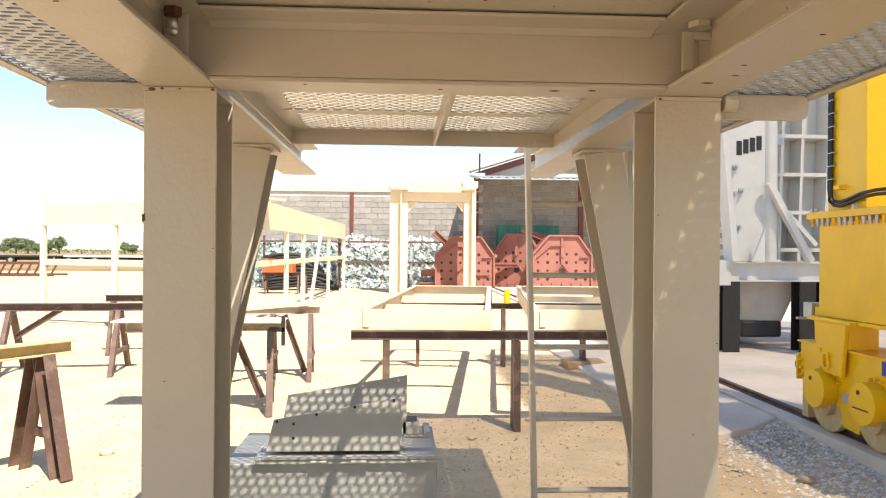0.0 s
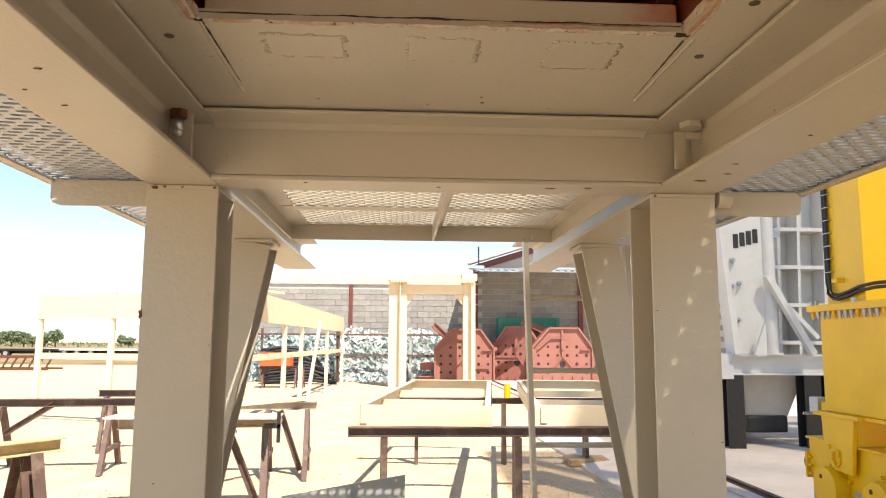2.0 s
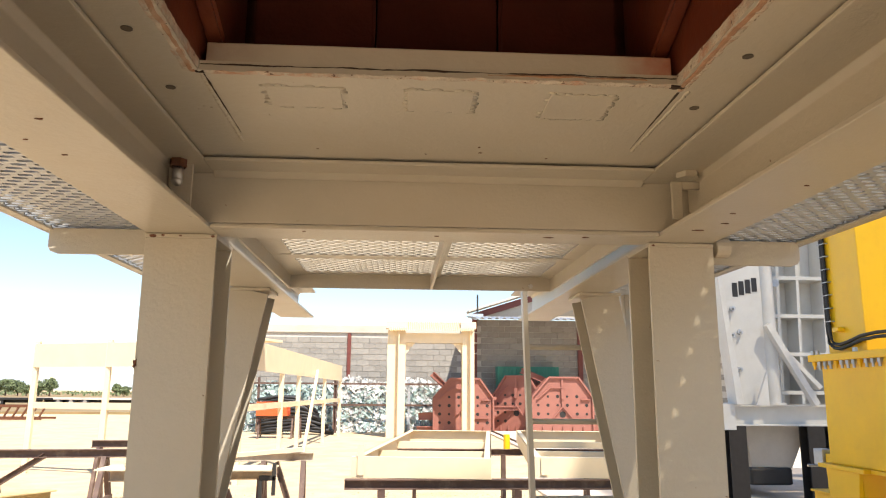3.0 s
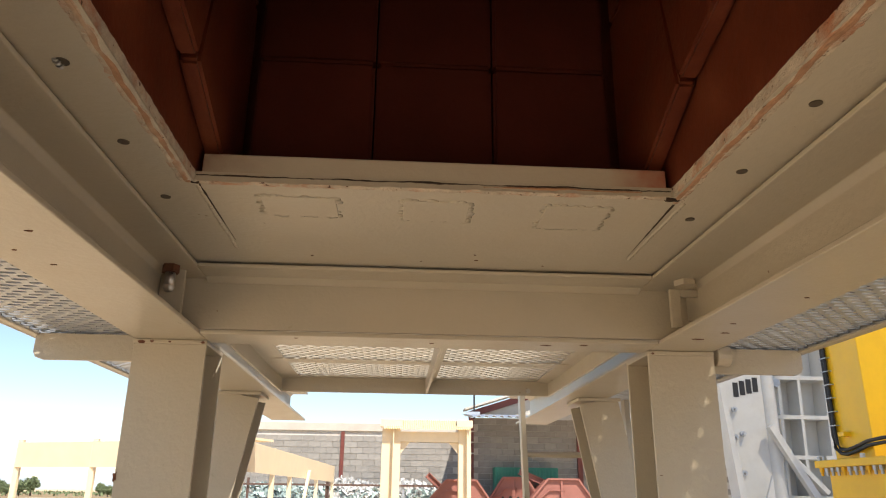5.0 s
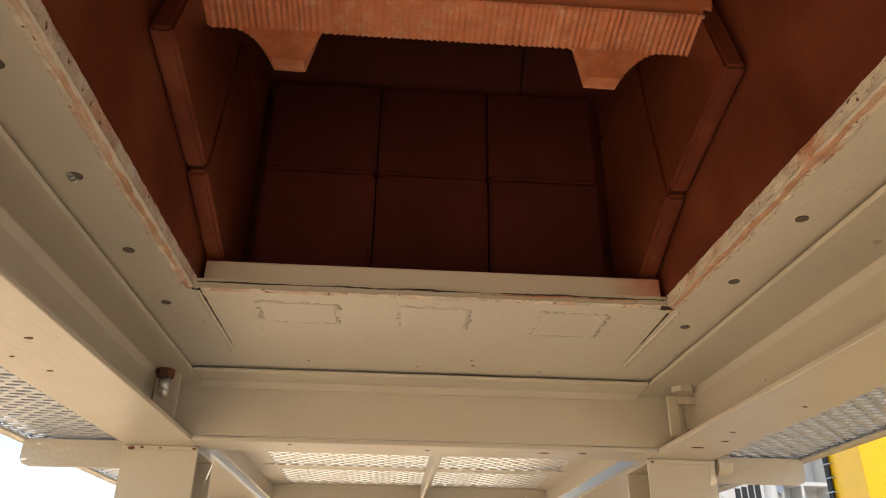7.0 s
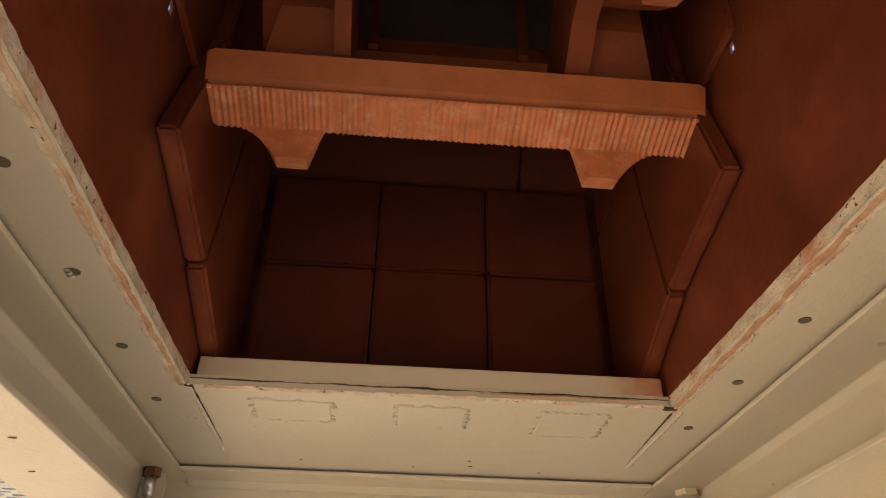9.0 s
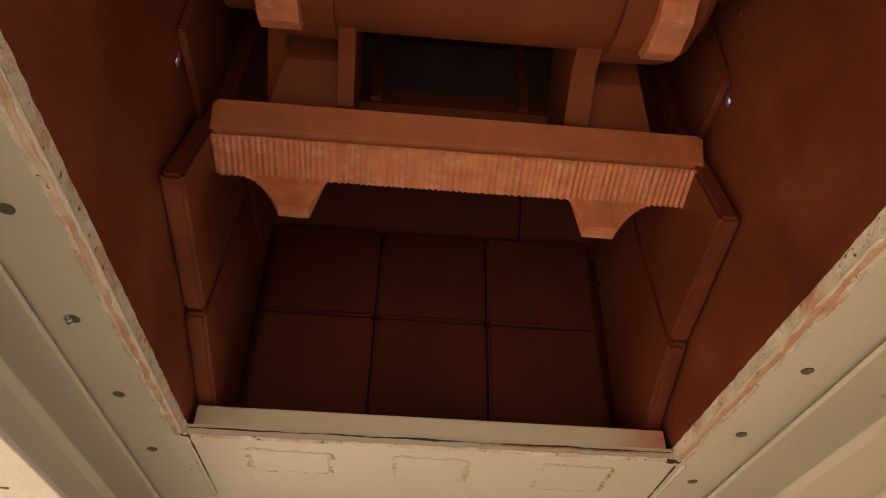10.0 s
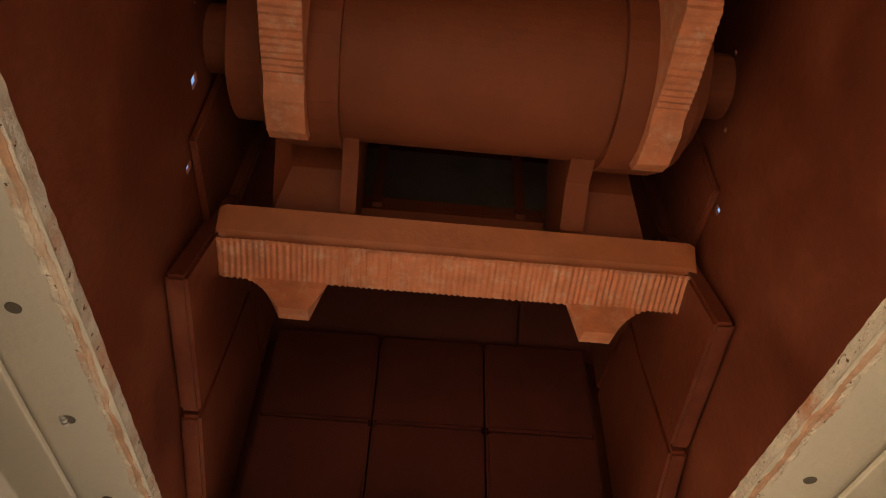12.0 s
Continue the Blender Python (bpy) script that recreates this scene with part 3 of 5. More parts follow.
for xa, ya, xb, yb in ((XL + 0.003, YF, XL + 0.002, 1.655), (XR + 0.03, YF + 0.03, 0.553, 1.655)):
    bm = bmesh.new()
    for i in range(60):
        f = i / 59
        bmesh.ops.create_icosphere(bm, subdivisions=1, radius=rnd.uniform(0.004, 0.006), matrix=Matrix.Translation((xa + (xb - xa) * f + rnd.uniform(-.001, .001), ya + (yb - ya) * f, ZP)) @ Matrix.Diagonal((1, 1.4, 0.6, 1)))
    tagged(part("weld_bead", bm, CREAM, crusher, smooth=True), kind="stuff")

# ragged crust of paint and filler along the edges of the mouth
def crust(p, q, w, name="edge_crust", material=CRUST, thick=0.0032):
    rr = random.Random(int(p[0] * 100) + 7)
    p, q = Vector(p), Vector(q)
    n = int((q - p).length / 0.006)
    dirn = (q - p).normalized()
    side = Vector((dirn.y, -dirn.x, 0))
    ring = 7
    verts, faces = [], []
    for i in range(n + 1):
        c = p + (q - p) * (i / n)
        ww = w * (0.80 + 0.35 * noise.noise((c.x * 38, c.y * 38, 1)) + 0.15 * noise.noise((c.x * 140, c.y * 140, 5)))
        hh = thick * (1 + 1.0 * noise.noise((c.x * 45, c.y * 45, 7)) + rr.uniform(-0.2, 0.2))
        sh = 0.004 * noise.noise((c.x * 25, c.y * 25, 4))
        for k in range(ring):
            a = math.pi * k / (ring - 1)
            v = c + side * (ww * math.cos(a) + sh) + Vector((0, 0, -max(0.001, hh) * math.sin(a) * (1 + rr.uniform(-0.25, 0.25))))
            verts.append(v)
    for i in range(n):
        for k in range(ring - 1):
            a = i * ring + k
            faces.append((a, a + 1, a + ring + 1, a + ring))
    return from_lists(name, [tuple(v) for v in verts], faces, material, crusher)


crust((XL - 0.014, YR, ZP + 0.001), (XL - 0.014, YF, ZP + 0.001), 0.014)
crust((XR + 0.015, YR, ZP + 0.001), (XR + 0.015, YF + 0.02, ZP + 0.001), 0.015)
crust((XL, YF + 0.006, ZP + 0.001), (XR, YF + 0.006, ZP + 0.001), 0.010, thick=0.0024)
crust((XL - 0.010, YR, ZP - 0.0016), (XL - 0.010, YF, ZP - 0.0016), 0.0055, "rust_streak", STREAK, 0.0018)
crust((XR + 0.010, YR, ZP - 0.0016), (XR + 0.010, YF + 0.02, ZP - 0.0016), 0.0065, "rust_streak", STREAK, 0.0018)


def edge_skin(x, s):
    """The rough, speckled cut edge of the base plate round the mouth."""
    verts, faces = [], []
    n, rows = 300, 5
    for i in range(n + 1):
        y = YR + (YF - YR) * i / n
        for k in range(rows):
            z = ZP - 0.001 + 0.0212 * k / (rows - 1)
            verts.append((x + s * (0.0016 + 0.0016 * noise.noise((y * 60, z * 200, x))), y, z + 0.001 * noise.noise((y * 45, k, 3))))
    for i in range(n):
        for k in range(rows - 1):
            a = i * rows + k
            faces.append((a, a + 1, a + rows + 1, a + rows))
    from_lists("edge_skin", verts, faces, CRUST, crusher, smooth=True)


edge_skin(XL, 1)
edge_skin(XR, -1)


def ragged_line(x0, x1, y, z, w, name, material):
    """An uneven line along x on an upright face, a few millimetres high."""
    verts, faces = [], []
    n = int((x1 - x0) / 0.005)
    for i in range(n + 1):
        x = x0 + (x1 - x0) * i / n
        mid = z + 0.0022 * noise.noise((x * 14, 5, 0)) + 0.0012 * noise.noise((x * 70, 2, 0))
        h = w * max(0.12, 0.55 + 0.9 * noise.noise((x * 9, 1, 0)) + 0.4 * noise.noise((x * 60, 3, 0)))
        verts += [(x, y, mid - h), (x, y - 0.0012, mid), (x, y, mid + h)]
    for i in range(n):
        a = 3 * i
        faces += [(a, a + 3, a + 4, a + 1), (a + 1, a + 4, a + 5, a + 2)]
    return from_lists(name, verts, faces, material, crusher)


crust((XR - 0.016, YF + 0.001, ZP - 0.0005), (XR + 0.014, YF + 0.004, ZP - 0.0005), 0.0055, "corner_grime", SEAM, 0.004)
crust((XL - 0.004, YF + 0.004, ZP - 0.0005), (XL + 0.012, YF + 0.001, ZP - 0.0005), 0.0045, "corner_grime", SEAM, 0.004)
# The dark line is the gap's shadow under the lip bar, laid on as colour.
ragged_line(XL + 0.004, XR - 0.004, YF - 0.0012, ZP + 0.0125, 0.0022, "lip_gap", SEAM)
ragged_line(0.16, XR - 0.06, YF - 0.0020, ZP + 0.0085, 0.0030, "rust_streak", STREAK)
for xa, ya, xb, yb in ((XL + 0.008, YF + 0.012, XL + 0.011, 1.60), (XR + 0.012, YF + 0.03, XR + 0.022, 1.64)):
    verts, faces = [], []
    for i in range(61):
        f = i / 60
        h = 0.0030 * (1 - 0.75 * f) * max(0.15, 0.8 + 0.9 * noise.noise((f * 9, xa * 5, 0)))
        x, y = xa + (xb - xa) * f, ya + (yb - ya) * f
        verts += [(x - h, y, ZP - 0.0006), (x + h, y, ZP - 0.0006)]
    for i in range(60):
        faces.append((2 * i, 2 * i + 2, 2 * i + 3, 2 * i + 1))
    from_lists("plate_seam", verts, faces, SEAM, crusher)

# lip bar at the front of the mouth
bm = box(XL + 0.012, XR - 0.010, YF + 0.002, YF + 0.03, ZP + 0.012, ZP + 0.058)
part("lip_bar", bm, LIP, crusher, bevel=0.003)

# side plates and shell
def pierced_plate(x0, x1, holes):
    """The side plate, cut round the shaft and at small gaps where daylight shows."""
    ys = sorted({YR, 1.62, *(v for h in holes for v in h[:2])})
    zs = sorted({ZP + 0.0205, 2.69, TOP, *(v for h in holes for v in h[2:])})
    bm = bmesh.new()
    vs = {(i, j): bm.verts.new((x0, y, z)) for i, y in enumerate(ys) for j, z in enumerate(zs)}
    for i in range(len(ys) - 1):
        for j in range(len(zs) - 1):
            yc, zc = (ys[i] + ys[i + 1]) / 2, (zs[j] + zs[j + 1]) / 2
            if not any(h[0] < yc < h[1] and h[2] < zc < h[3] for h in holes):
                bm.faces.new((vs[i, j], vs[i + 1, j], vs[i + 1, j + 1], vs[i, j + 1]))
    for v in [v for v in bm.verts if not v.link_faces]:
        bm.verts.remove(v)
    made = bmesh.ops.extrude_face_region(bm, geom=bm.faces[:])
    for v in made["geom"]:
        if isinstance(v, bmesh.types.BMVert):
            v.co.x = x1
    # the front of the plate is cut back along the slope of the hood
    for v in bm.verts:
        if v.co.y > 1.6 and v.co.z > TOP - 0.01:
            v.co.y = 1.05
    return part("side_plate", bm, SIDE_RED, crusher)


shaft_gap = (AY - 0.039, AY + 0.039, AZ - 0.039, AZ + 0.039)
pierced_plate(XL - 0.005, XL, [shaft_gap, (0.760, 0.774, 2.420, 2.442), (0.652, 0.672, 2.508, 2.538), (0.553, 0.561, 2.580, 2.592)])
pierced_plate(XR, XR + 0.005, [shaft_gap, (0.785, 0.799, 2.462, 2.480), (0.583, 0.590, 2.640, 2.650), (0.686, 0.694, 2.560, 2.570)])
# Rear, apron and hood take dark LINER, standing in for the chamber's shade.
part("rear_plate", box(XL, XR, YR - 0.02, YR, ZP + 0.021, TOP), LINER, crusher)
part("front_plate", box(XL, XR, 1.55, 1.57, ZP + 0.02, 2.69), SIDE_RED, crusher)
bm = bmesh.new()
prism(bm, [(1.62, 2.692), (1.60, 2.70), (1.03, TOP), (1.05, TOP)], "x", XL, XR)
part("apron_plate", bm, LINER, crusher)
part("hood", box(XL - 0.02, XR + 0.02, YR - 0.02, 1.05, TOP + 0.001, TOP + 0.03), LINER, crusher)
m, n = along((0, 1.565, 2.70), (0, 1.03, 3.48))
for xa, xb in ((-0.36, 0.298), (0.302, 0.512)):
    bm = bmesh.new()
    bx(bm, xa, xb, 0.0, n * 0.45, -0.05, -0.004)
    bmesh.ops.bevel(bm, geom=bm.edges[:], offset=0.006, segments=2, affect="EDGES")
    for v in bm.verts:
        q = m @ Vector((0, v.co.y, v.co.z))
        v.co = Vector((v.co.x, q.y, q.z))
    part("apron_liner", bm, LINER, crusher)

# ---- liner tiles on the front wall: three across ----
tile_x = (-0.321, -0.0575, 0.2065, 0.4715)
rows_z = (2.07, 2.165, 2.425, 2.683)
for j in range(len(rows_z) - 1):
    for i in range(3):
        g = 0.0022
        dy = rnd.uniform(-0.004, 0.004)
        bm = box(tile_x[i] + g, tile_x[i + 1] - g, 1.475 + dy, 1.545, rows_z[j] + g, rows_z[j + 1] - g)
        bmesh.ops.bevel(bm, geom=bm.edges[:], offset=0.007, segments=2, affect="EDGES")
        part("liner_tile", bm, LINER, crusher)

# side liners: thick plates with rounded edges, two deep on each wall
def side_liner(x, s, pts):
    bm = bmesh.new()
    prism(bm, pts, "x", x + s * 0.003, x + s * 0.038)
    bmesh.ops.bevel(bm, geom=bm.edges[:], offset=0.006, segments=2, affect="EDGES")
    part("side_liner", bm, LINER_SIDE, crusher)


LINER_SIDE = SIDE_RED
for x, s in ((XL, 1), (XR, -1)):
    e = 0.0 if s > 0 else 0.018
    side_liner(x, s, [(0.824 + e, 2.245 + e / 2), (1.096 + e, 2.181 + e / 2), (1.150 + e, 2.42), (1.172, 2.54), (0.93, 2.553)])
    side_liner(x, s, [(1.101 + e, 2.176 + e / 2), (1.338, 2.095), (1.47, 2.095), (1.47, 2.545), (1.178, 2.54), (1.156 + e, 2.42)])
    side_liner(x, s, [(0.938, 2.562), (1.175, 2.549), (1.47, 2.553), (1.47, 2.72), (1.20, 3.05), (0.99, 3.05)])

# thin upper liners above the daylight gaps
for x, s, y0, z0 in ((XL, 1, 0.722, 2.446), (XR, -1, 0.762, 2.484)):
    bm = bmesh.new()
    prism(bm, [(y0, z0), (0.932, z0 - 0.004), (0.975, 3.05), (y0 - 0.012, 3.05)], "x", x + s * 0.002, x + s * 0.014)
    bmesh.ops.bevel(bm, geom=bm.edges[:], offset=0.003, segments=2, affect="EDGES")
    part("upper_liner", bm, SIDE_RED, crusher)

# ---- the rotor ----
rotor = thing("rotor", "orange-primed crusher rotor with flame-cut hammer holders", "rotor")
bm = bmesh.new()
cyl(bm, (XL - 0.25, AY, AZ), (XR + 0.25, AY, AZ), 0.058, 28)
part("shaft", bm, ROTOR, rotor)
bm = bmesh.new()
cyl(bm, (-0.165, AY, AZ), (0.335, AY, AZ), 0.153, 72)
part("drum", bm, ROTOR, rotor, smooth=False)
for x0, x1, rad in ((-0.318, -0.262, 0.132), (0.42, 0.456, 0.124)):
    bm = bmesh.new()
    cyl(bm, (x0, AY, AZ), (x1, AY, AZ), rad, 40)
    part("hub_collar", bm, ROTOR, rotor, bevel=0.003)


def cut_plate(name, x0, x1, pts, label="", ripple=0.0016, pitch=0.011, ripple_from=None, material=CUT):
    """A thick plate whose outline bears the ripples of a cutting flame."""
    bm = bmesh.new()
    fine = []
    n = len(pts)
    for i in range(n):
        p, q = Vector(pts[i]), Vector(pts[(i + 1) % n])
        k = max(1, int((q - p).length / (pitch / 2)))
        nrm = Vector(((q - p).y, -(q - p).x)).normalized()
        for j in range(k):
            c = p.lerp(q, j / k)
            amp = ripple if (ripple_from is None or ripple_from(c)) else 0.0
            fine.append(tuple(c + nrm * (amp if j % 2 else -amp) * random.uniform(0.5, 1.5)))
    prism(bm, fine, "x", x0, x1)
    return part(name, bm, material, rotor, label)


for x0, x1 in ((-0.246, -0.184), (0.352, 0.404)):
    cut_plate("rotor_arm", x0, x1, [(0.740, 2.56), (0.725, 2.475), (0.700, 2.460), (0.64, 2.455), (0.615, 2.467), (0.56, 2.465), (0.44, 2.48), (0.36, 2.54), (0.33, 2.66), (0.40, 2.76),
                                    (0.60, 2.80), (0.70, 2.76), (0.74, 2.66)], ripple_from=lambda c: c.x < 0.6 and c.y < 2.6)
ring = [(AY + 0.168 * math.cos(a), AZ + 0.168 * math.sin(a)) for a in [math.radians(d) for d in range(-20, -321, -12)]]
for x0, x1, s in ((-0.222, -0.135, -1), (0.305, 0.392, 1)):
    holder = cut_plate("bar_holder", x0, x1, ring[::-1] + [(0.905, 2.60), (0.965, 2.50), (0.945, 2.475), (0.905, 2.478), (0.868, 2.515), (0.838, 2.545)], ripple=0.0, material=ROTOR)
    # the outer side flares towards the bar
    for v in holder.data.vertices:
        f = min(1.0, max(0.0, (2.585 - v.co.z) / 0.10))
        if abs(v.co.x - (x0 if s < 0 else x1)) < 0.01:
            v.co.x += s * (0.034 * f * f)

for x0, x1 in ((-0.134, -0.106), (0.262, 0.304)):
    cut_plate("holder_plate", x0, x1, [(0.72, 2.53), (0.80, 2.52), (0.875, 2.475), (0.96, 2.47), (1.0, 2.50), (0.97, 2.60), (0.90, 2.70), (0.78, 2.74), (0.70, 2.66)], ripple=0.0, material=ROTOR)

# blow bar: a plain bevelled back and a flame-cut front edge with two lugs
BX0, BX1 = -0.338, 0.503
verts, faces = [], []
cols = 640
prof_n = 11
for i in range(cols + 1):
    x = BX0 + (BX1 - BX0) * i / cols
    end = min(x - BX0, BX1 - x)
    lug = 0.0
    for c, half, out in ((-0.194, 0.026, -1), (0.334, 0.027, 1)):
        d = abs(x - c)
        if (x - c) * out > 0:
            lug = max(lug, min(1.0, max(0.0, (half + 0.072 - d) / 0.072)) ** 1.7)
        else:
            lug = max(lug, min(1.0, max(0.0, (half + 0.026 - d) / 0.026)))
    corner = max(0.0, 1 - end / 0.012)
    rip = 0.0016 * math.sin(i * 0.80 + 3.0 * noise.noise((x * 22, 6, 0))) * (0.75 + 0.8 * noise.noise((x * 30, 9, 0))) + 0.0011 * noise.noise((i * 0.22, 0, 0))
    low = rip + 0.8 * rip * noise.noise((x * 40, 4, 0))
    sag = 0.004 * noise.noise((x * 14, 3, 0))
    zb = 2.372 + 0.3 * sag
    prof = [(0.862 + 0.004 * corner, 2.455 - 0.004 * corner), (0.883, 2.414), (0.898 - 0.012 * max(0.0, 1 - end / 0.018), 2.405), (0.885 + 0.5 * rip, 2.396 + 0.4 * sag), (0.888, 2.391 + rip + 0.3 * sag), (0.918, 2.383 + rip + 0.006 * corner),
            (0.954 + 0.5 * sag, zb + 0.9 * low + 0.010 * corner), (0.958, zb - 0.059 * lug + 1.1 * rip * (1 - lug) + 0.012 * corner), (0.963 + 0.030 * lug, zb + 0.014 - 0.068 * lug + 0.014 * corner), (1.010, 2.490), (0.885, 2.478)]
    verts += [(x, y, z) for y, z in prof]
for i in range(cols):
    for k in range(prof_n - 1):
        a = i * prof_n + k
        faces.append((a, a + 1, a + prof_n + 1, a + prof_n))
    faces.append((i * prof_n + prof_n - 1, i * prof_n, (i + 1) * prof_n, (i + 1) * prof_n + prof_n - 1))
faces.append(tuple(range(prof_n)))
faces.append(tuple(cols * prof_n + k for k in range(prof_n))[::-1])
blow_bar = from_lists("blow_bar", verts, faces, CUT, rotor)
blow_bar["label"] = "flame-cut rippled blow bar with two lugs"
# Forward band and back take BAR, their shade painted in.
blow_bar.data.materials.append(BAR)
for k, p in enumerate(blow_bar.data.polygons):
    if k % prof_n in (0, 1, 8, 9, 10):
        p.material_index = 1

# the tie bar and brackets behind the rotor
bm = bmesh.new()
bx(bm, -0.14, 0.285, 1.06, 1.10, 2.695, 2.735)
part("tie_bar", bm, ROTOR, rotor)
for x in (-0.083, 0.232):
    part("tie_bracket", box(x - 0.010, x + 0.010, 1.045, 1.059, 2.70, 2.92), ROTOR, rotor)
part("impact_plate", box(-0.24, 0.39, 1.22, 1.24, 2.66, 3.12), SCALE, crusher, "grey steel impact plate", bevel=0.004)
part("plate_step", box(-0.24, 0.39, 1.19, 1.217, 2.80, 2.87), SCALE, crusher, "grey steel impact plate", bevel=0.004)

# ---- the gantry crane on the rail ----
crane = thing("gantry_crane", "yellow painted rail-mounted gantry crane standing on its bogie", "crane")
FX = 3.10                   # face of the leg towards the yard
part("leg_foot", box(FX, 3.60, 3.25, 5.27, 0.986, 1.70), YELLOW, crane, bevel=0.006)
bm = bmesh.new()
prism(bm, [(4.75, 1.754), (4.76, 3.4), (4.55, 6.0), (5.05, 6.0), (5.18, 3.4), (5.19, 1.754)], "x", FX + 0.02, 3.45)
part("leg", bm, YELLOW, crane, bevel=0.006)
part("leg_flange", box(FX - 0.05, 3.65, 3.2, 5.36, 1.702, 1.752), YELLOW, crane, bevel=0.004)
for i in range(18):
    y = 5.32 - i * 0.068
    bm = bmesh.new()
    cyl(bm, (FX - 0.022, y, 1.672), (FX - 0.022, y, 1.701), 0.018, 6)
    cyl(bm, (FX - 0.022, y, 1.646), (FX - 0.022, y, 1.672), 0.010, 8)
    part("flange_bolt", bm, ZINC if i % 4 else YELLOW, crane)
for y in (5.33, 5.27, 4.82):
    bm = bmesh.new()
    cyl(bm, (FX - 0.022, y, 1.752), (FX - 0.022, y, 1.782), 0.018, 6)
    part("flange_bolt", bm, ZINC, crane)
# bogie with its wheels and axle caps
bm = bmesh.new()
prism(bm, [(2.4, 0.25), (2.4, 0.76), (5.53, 0.76), (5.53, 0.48), (5.40, 0.48), (5.36, 0.36), (5.02, 0.36), (4.98, 0.225), (4.80, 0.215), (4.76, 0.36),
           (4.46, 0.36), (4.42, 0.225), (4.24, 0.215), (4.20, 0.36), (3.9, 0.36)], "x", FX + 0.01, 3.42)
part("bogie_frame", bm, YELLOW, crane, bevel=0.005)
part("bogie_top", box(FX - 0.012, 3.45, 2.4, 5.545, 0.762, 0.776), YELLOW, crane, bevel=0.003)
bm = bmesh.new()
prism(bm, [(4.87, 0.954), (4.92, 0.585), (5.12, 0.590), (5.22, 0.66), (5.255, 0.954)], "x", FX - 0.045, FX - 0.016)
part("hanger_plate", bm, YELLOW, crane, bevel=0.004)
part("hanger_web", box(FX - 0.015, 3.3, 4.88, 4.91, 0.78, 0.953), YELLOW, crane)
part("hanger_ledge", box(FX - 0.06, 3.5, 4.80, 5.33, 0.955, 0.984), YELLOW, crane, bevel=0.004)
part("foot_ledge", box(FX - 0.012, 3.5, 3.3, 4.80, 0.958, 0.984), YELLOW, crane, bevel=0.004)
for y, z in ((5.165, 0.745), (5.06, 0.725)):
    bm = bmesh.new()
    cyl(bm, (FX - 0.062, y, z), (FX - 0.044, y, z), 0.017, 6)
    part("hanger_bolt", bm, YELLOW, crane)
bm = bmesh.new()
tube(bm, [(FX - 0.055, 5.085 + 0.04 * math.cos(a), 0.675 + 0.05 * math.sin(a)) for a in [math.pi * k / 8 + 2.2 for k in range(14)]], 0.010, 6)
part("lifting_eye", bm, YELLOW, crane)
for n, y in enumerate((5.17, 4.61, 4.05)):
    bm = bmesh.new()
    cyl(bm, (3.165, y, 0.375), (3.24, y, 0.375), 0.190, 44)
    cyl(bm, (3.115, y, 0.375), (3.165, y, 0.375), 0.222, 44)
    wheel = part("wheel", bm, YELLOW_WORN, crane, "yellow painted steel rail wheel with worn tread", bevel=0.004)
    bm = bmesh.new()
    cyl(bm, (3.07, y, 0.375), (3.13, y, 0.375), 0.105, 30)
    part("hub", bm, YELLOW_WORN, wheel)
    bm = bmesh.new()
    cyl(bm, (FX - 0.10, y, 0.465), (FX + 0.012, y, 0.465), 0.138, 44)
    cap = part("axle_cap", bm, YELLOW, crane, bevel=0.004)
    for k in range(6):
        a = -0.15 + k * 0.40
        bm = bmesh.new()
        c = (y + 0.165 * math.cos(a + 0.9) - 0.01, 0.465 + 0.165 * math.sin(a + 0.9))
        cyl(bm, (FX - 0.02, c[0], c[1]), (FX + 0.014, c[0], c[1]), 0.014, 6)
        part("cap_bolt", bm, YELLOW, cap)
    bm = bmesh.new()
    cyl(bm, (FX - 0.104, y + 0.035, 0.535), (FX - 0.099, y + 0.035, 0.535), 0.016, 10)
    part("grease_hole", bm, RUST, cap)
    if n == 1:
        part("type_plate", box(FX - 0.104, FX - 0.0985, y - 0.07, y + 0.09, 0.425, 0.433), RUST, cap)
part("scuffed_patch", box(FX + 0.006, FX + 0.0098, 4.88, 4.99, 0.40, 0.47), RENDERED, crane, "bare scuffed patch of paint")
part("scraper", box(FX + 0.02, 3.20, 5.44, 5.52, 0.19, 0.478), YELLOW_WORN, crane, bevel=0.003)
part("buffer_plate", box(FX - 0.015, 3.33, 5.532, 5.556, 0.47, 0.665), YELLOW, crane, bevel=0.003)
bm = bmesh.new()
bmesh.ops.create_uvsphere(bm, u_segments=24, v_segments=14, radius=0.09, matrix=Matrix.Translation((3.20, 5.60, 0.57)) @ Matrix.Diagonal((1, 0.8, 1, 1)))
part("buffer", bm, RUBBER, crane, "black rubber buffer", smooth=True)
for z in (0.505, 0.565, 0.625):
    bm = bmesh.new()
    cyl(bm, (FX - 0.014, 5.50, z), (FX + 0.012, 5.50, z), 0.012, 6)
    part("plate_bolt", bm, YELLOW, crane)
part("warning_label", box(FX + 0.004, FX + 0.0095, 4.36, 4.56, 0.66, 0.752), BLUE, crane, "blue warning label")
part("switch_post", box(3.22, 3.27, 5.47, 5.53, 0.777, 1.03), YELLOW, crane, bevel=0.003)
part("switch_box", box(3.20, 3.30, 5.54, 5.66, 0.94, 1.06), ZINC, crane, "grey galvanised switch box", bevel=0.006)
bm = bmesh.new()
cyl(bm, (3.16, 5.68, 0.93), (3.3, 5.68, 0.93), 0.010, 8)
part("switch_lever", bm, STEEL, crane)
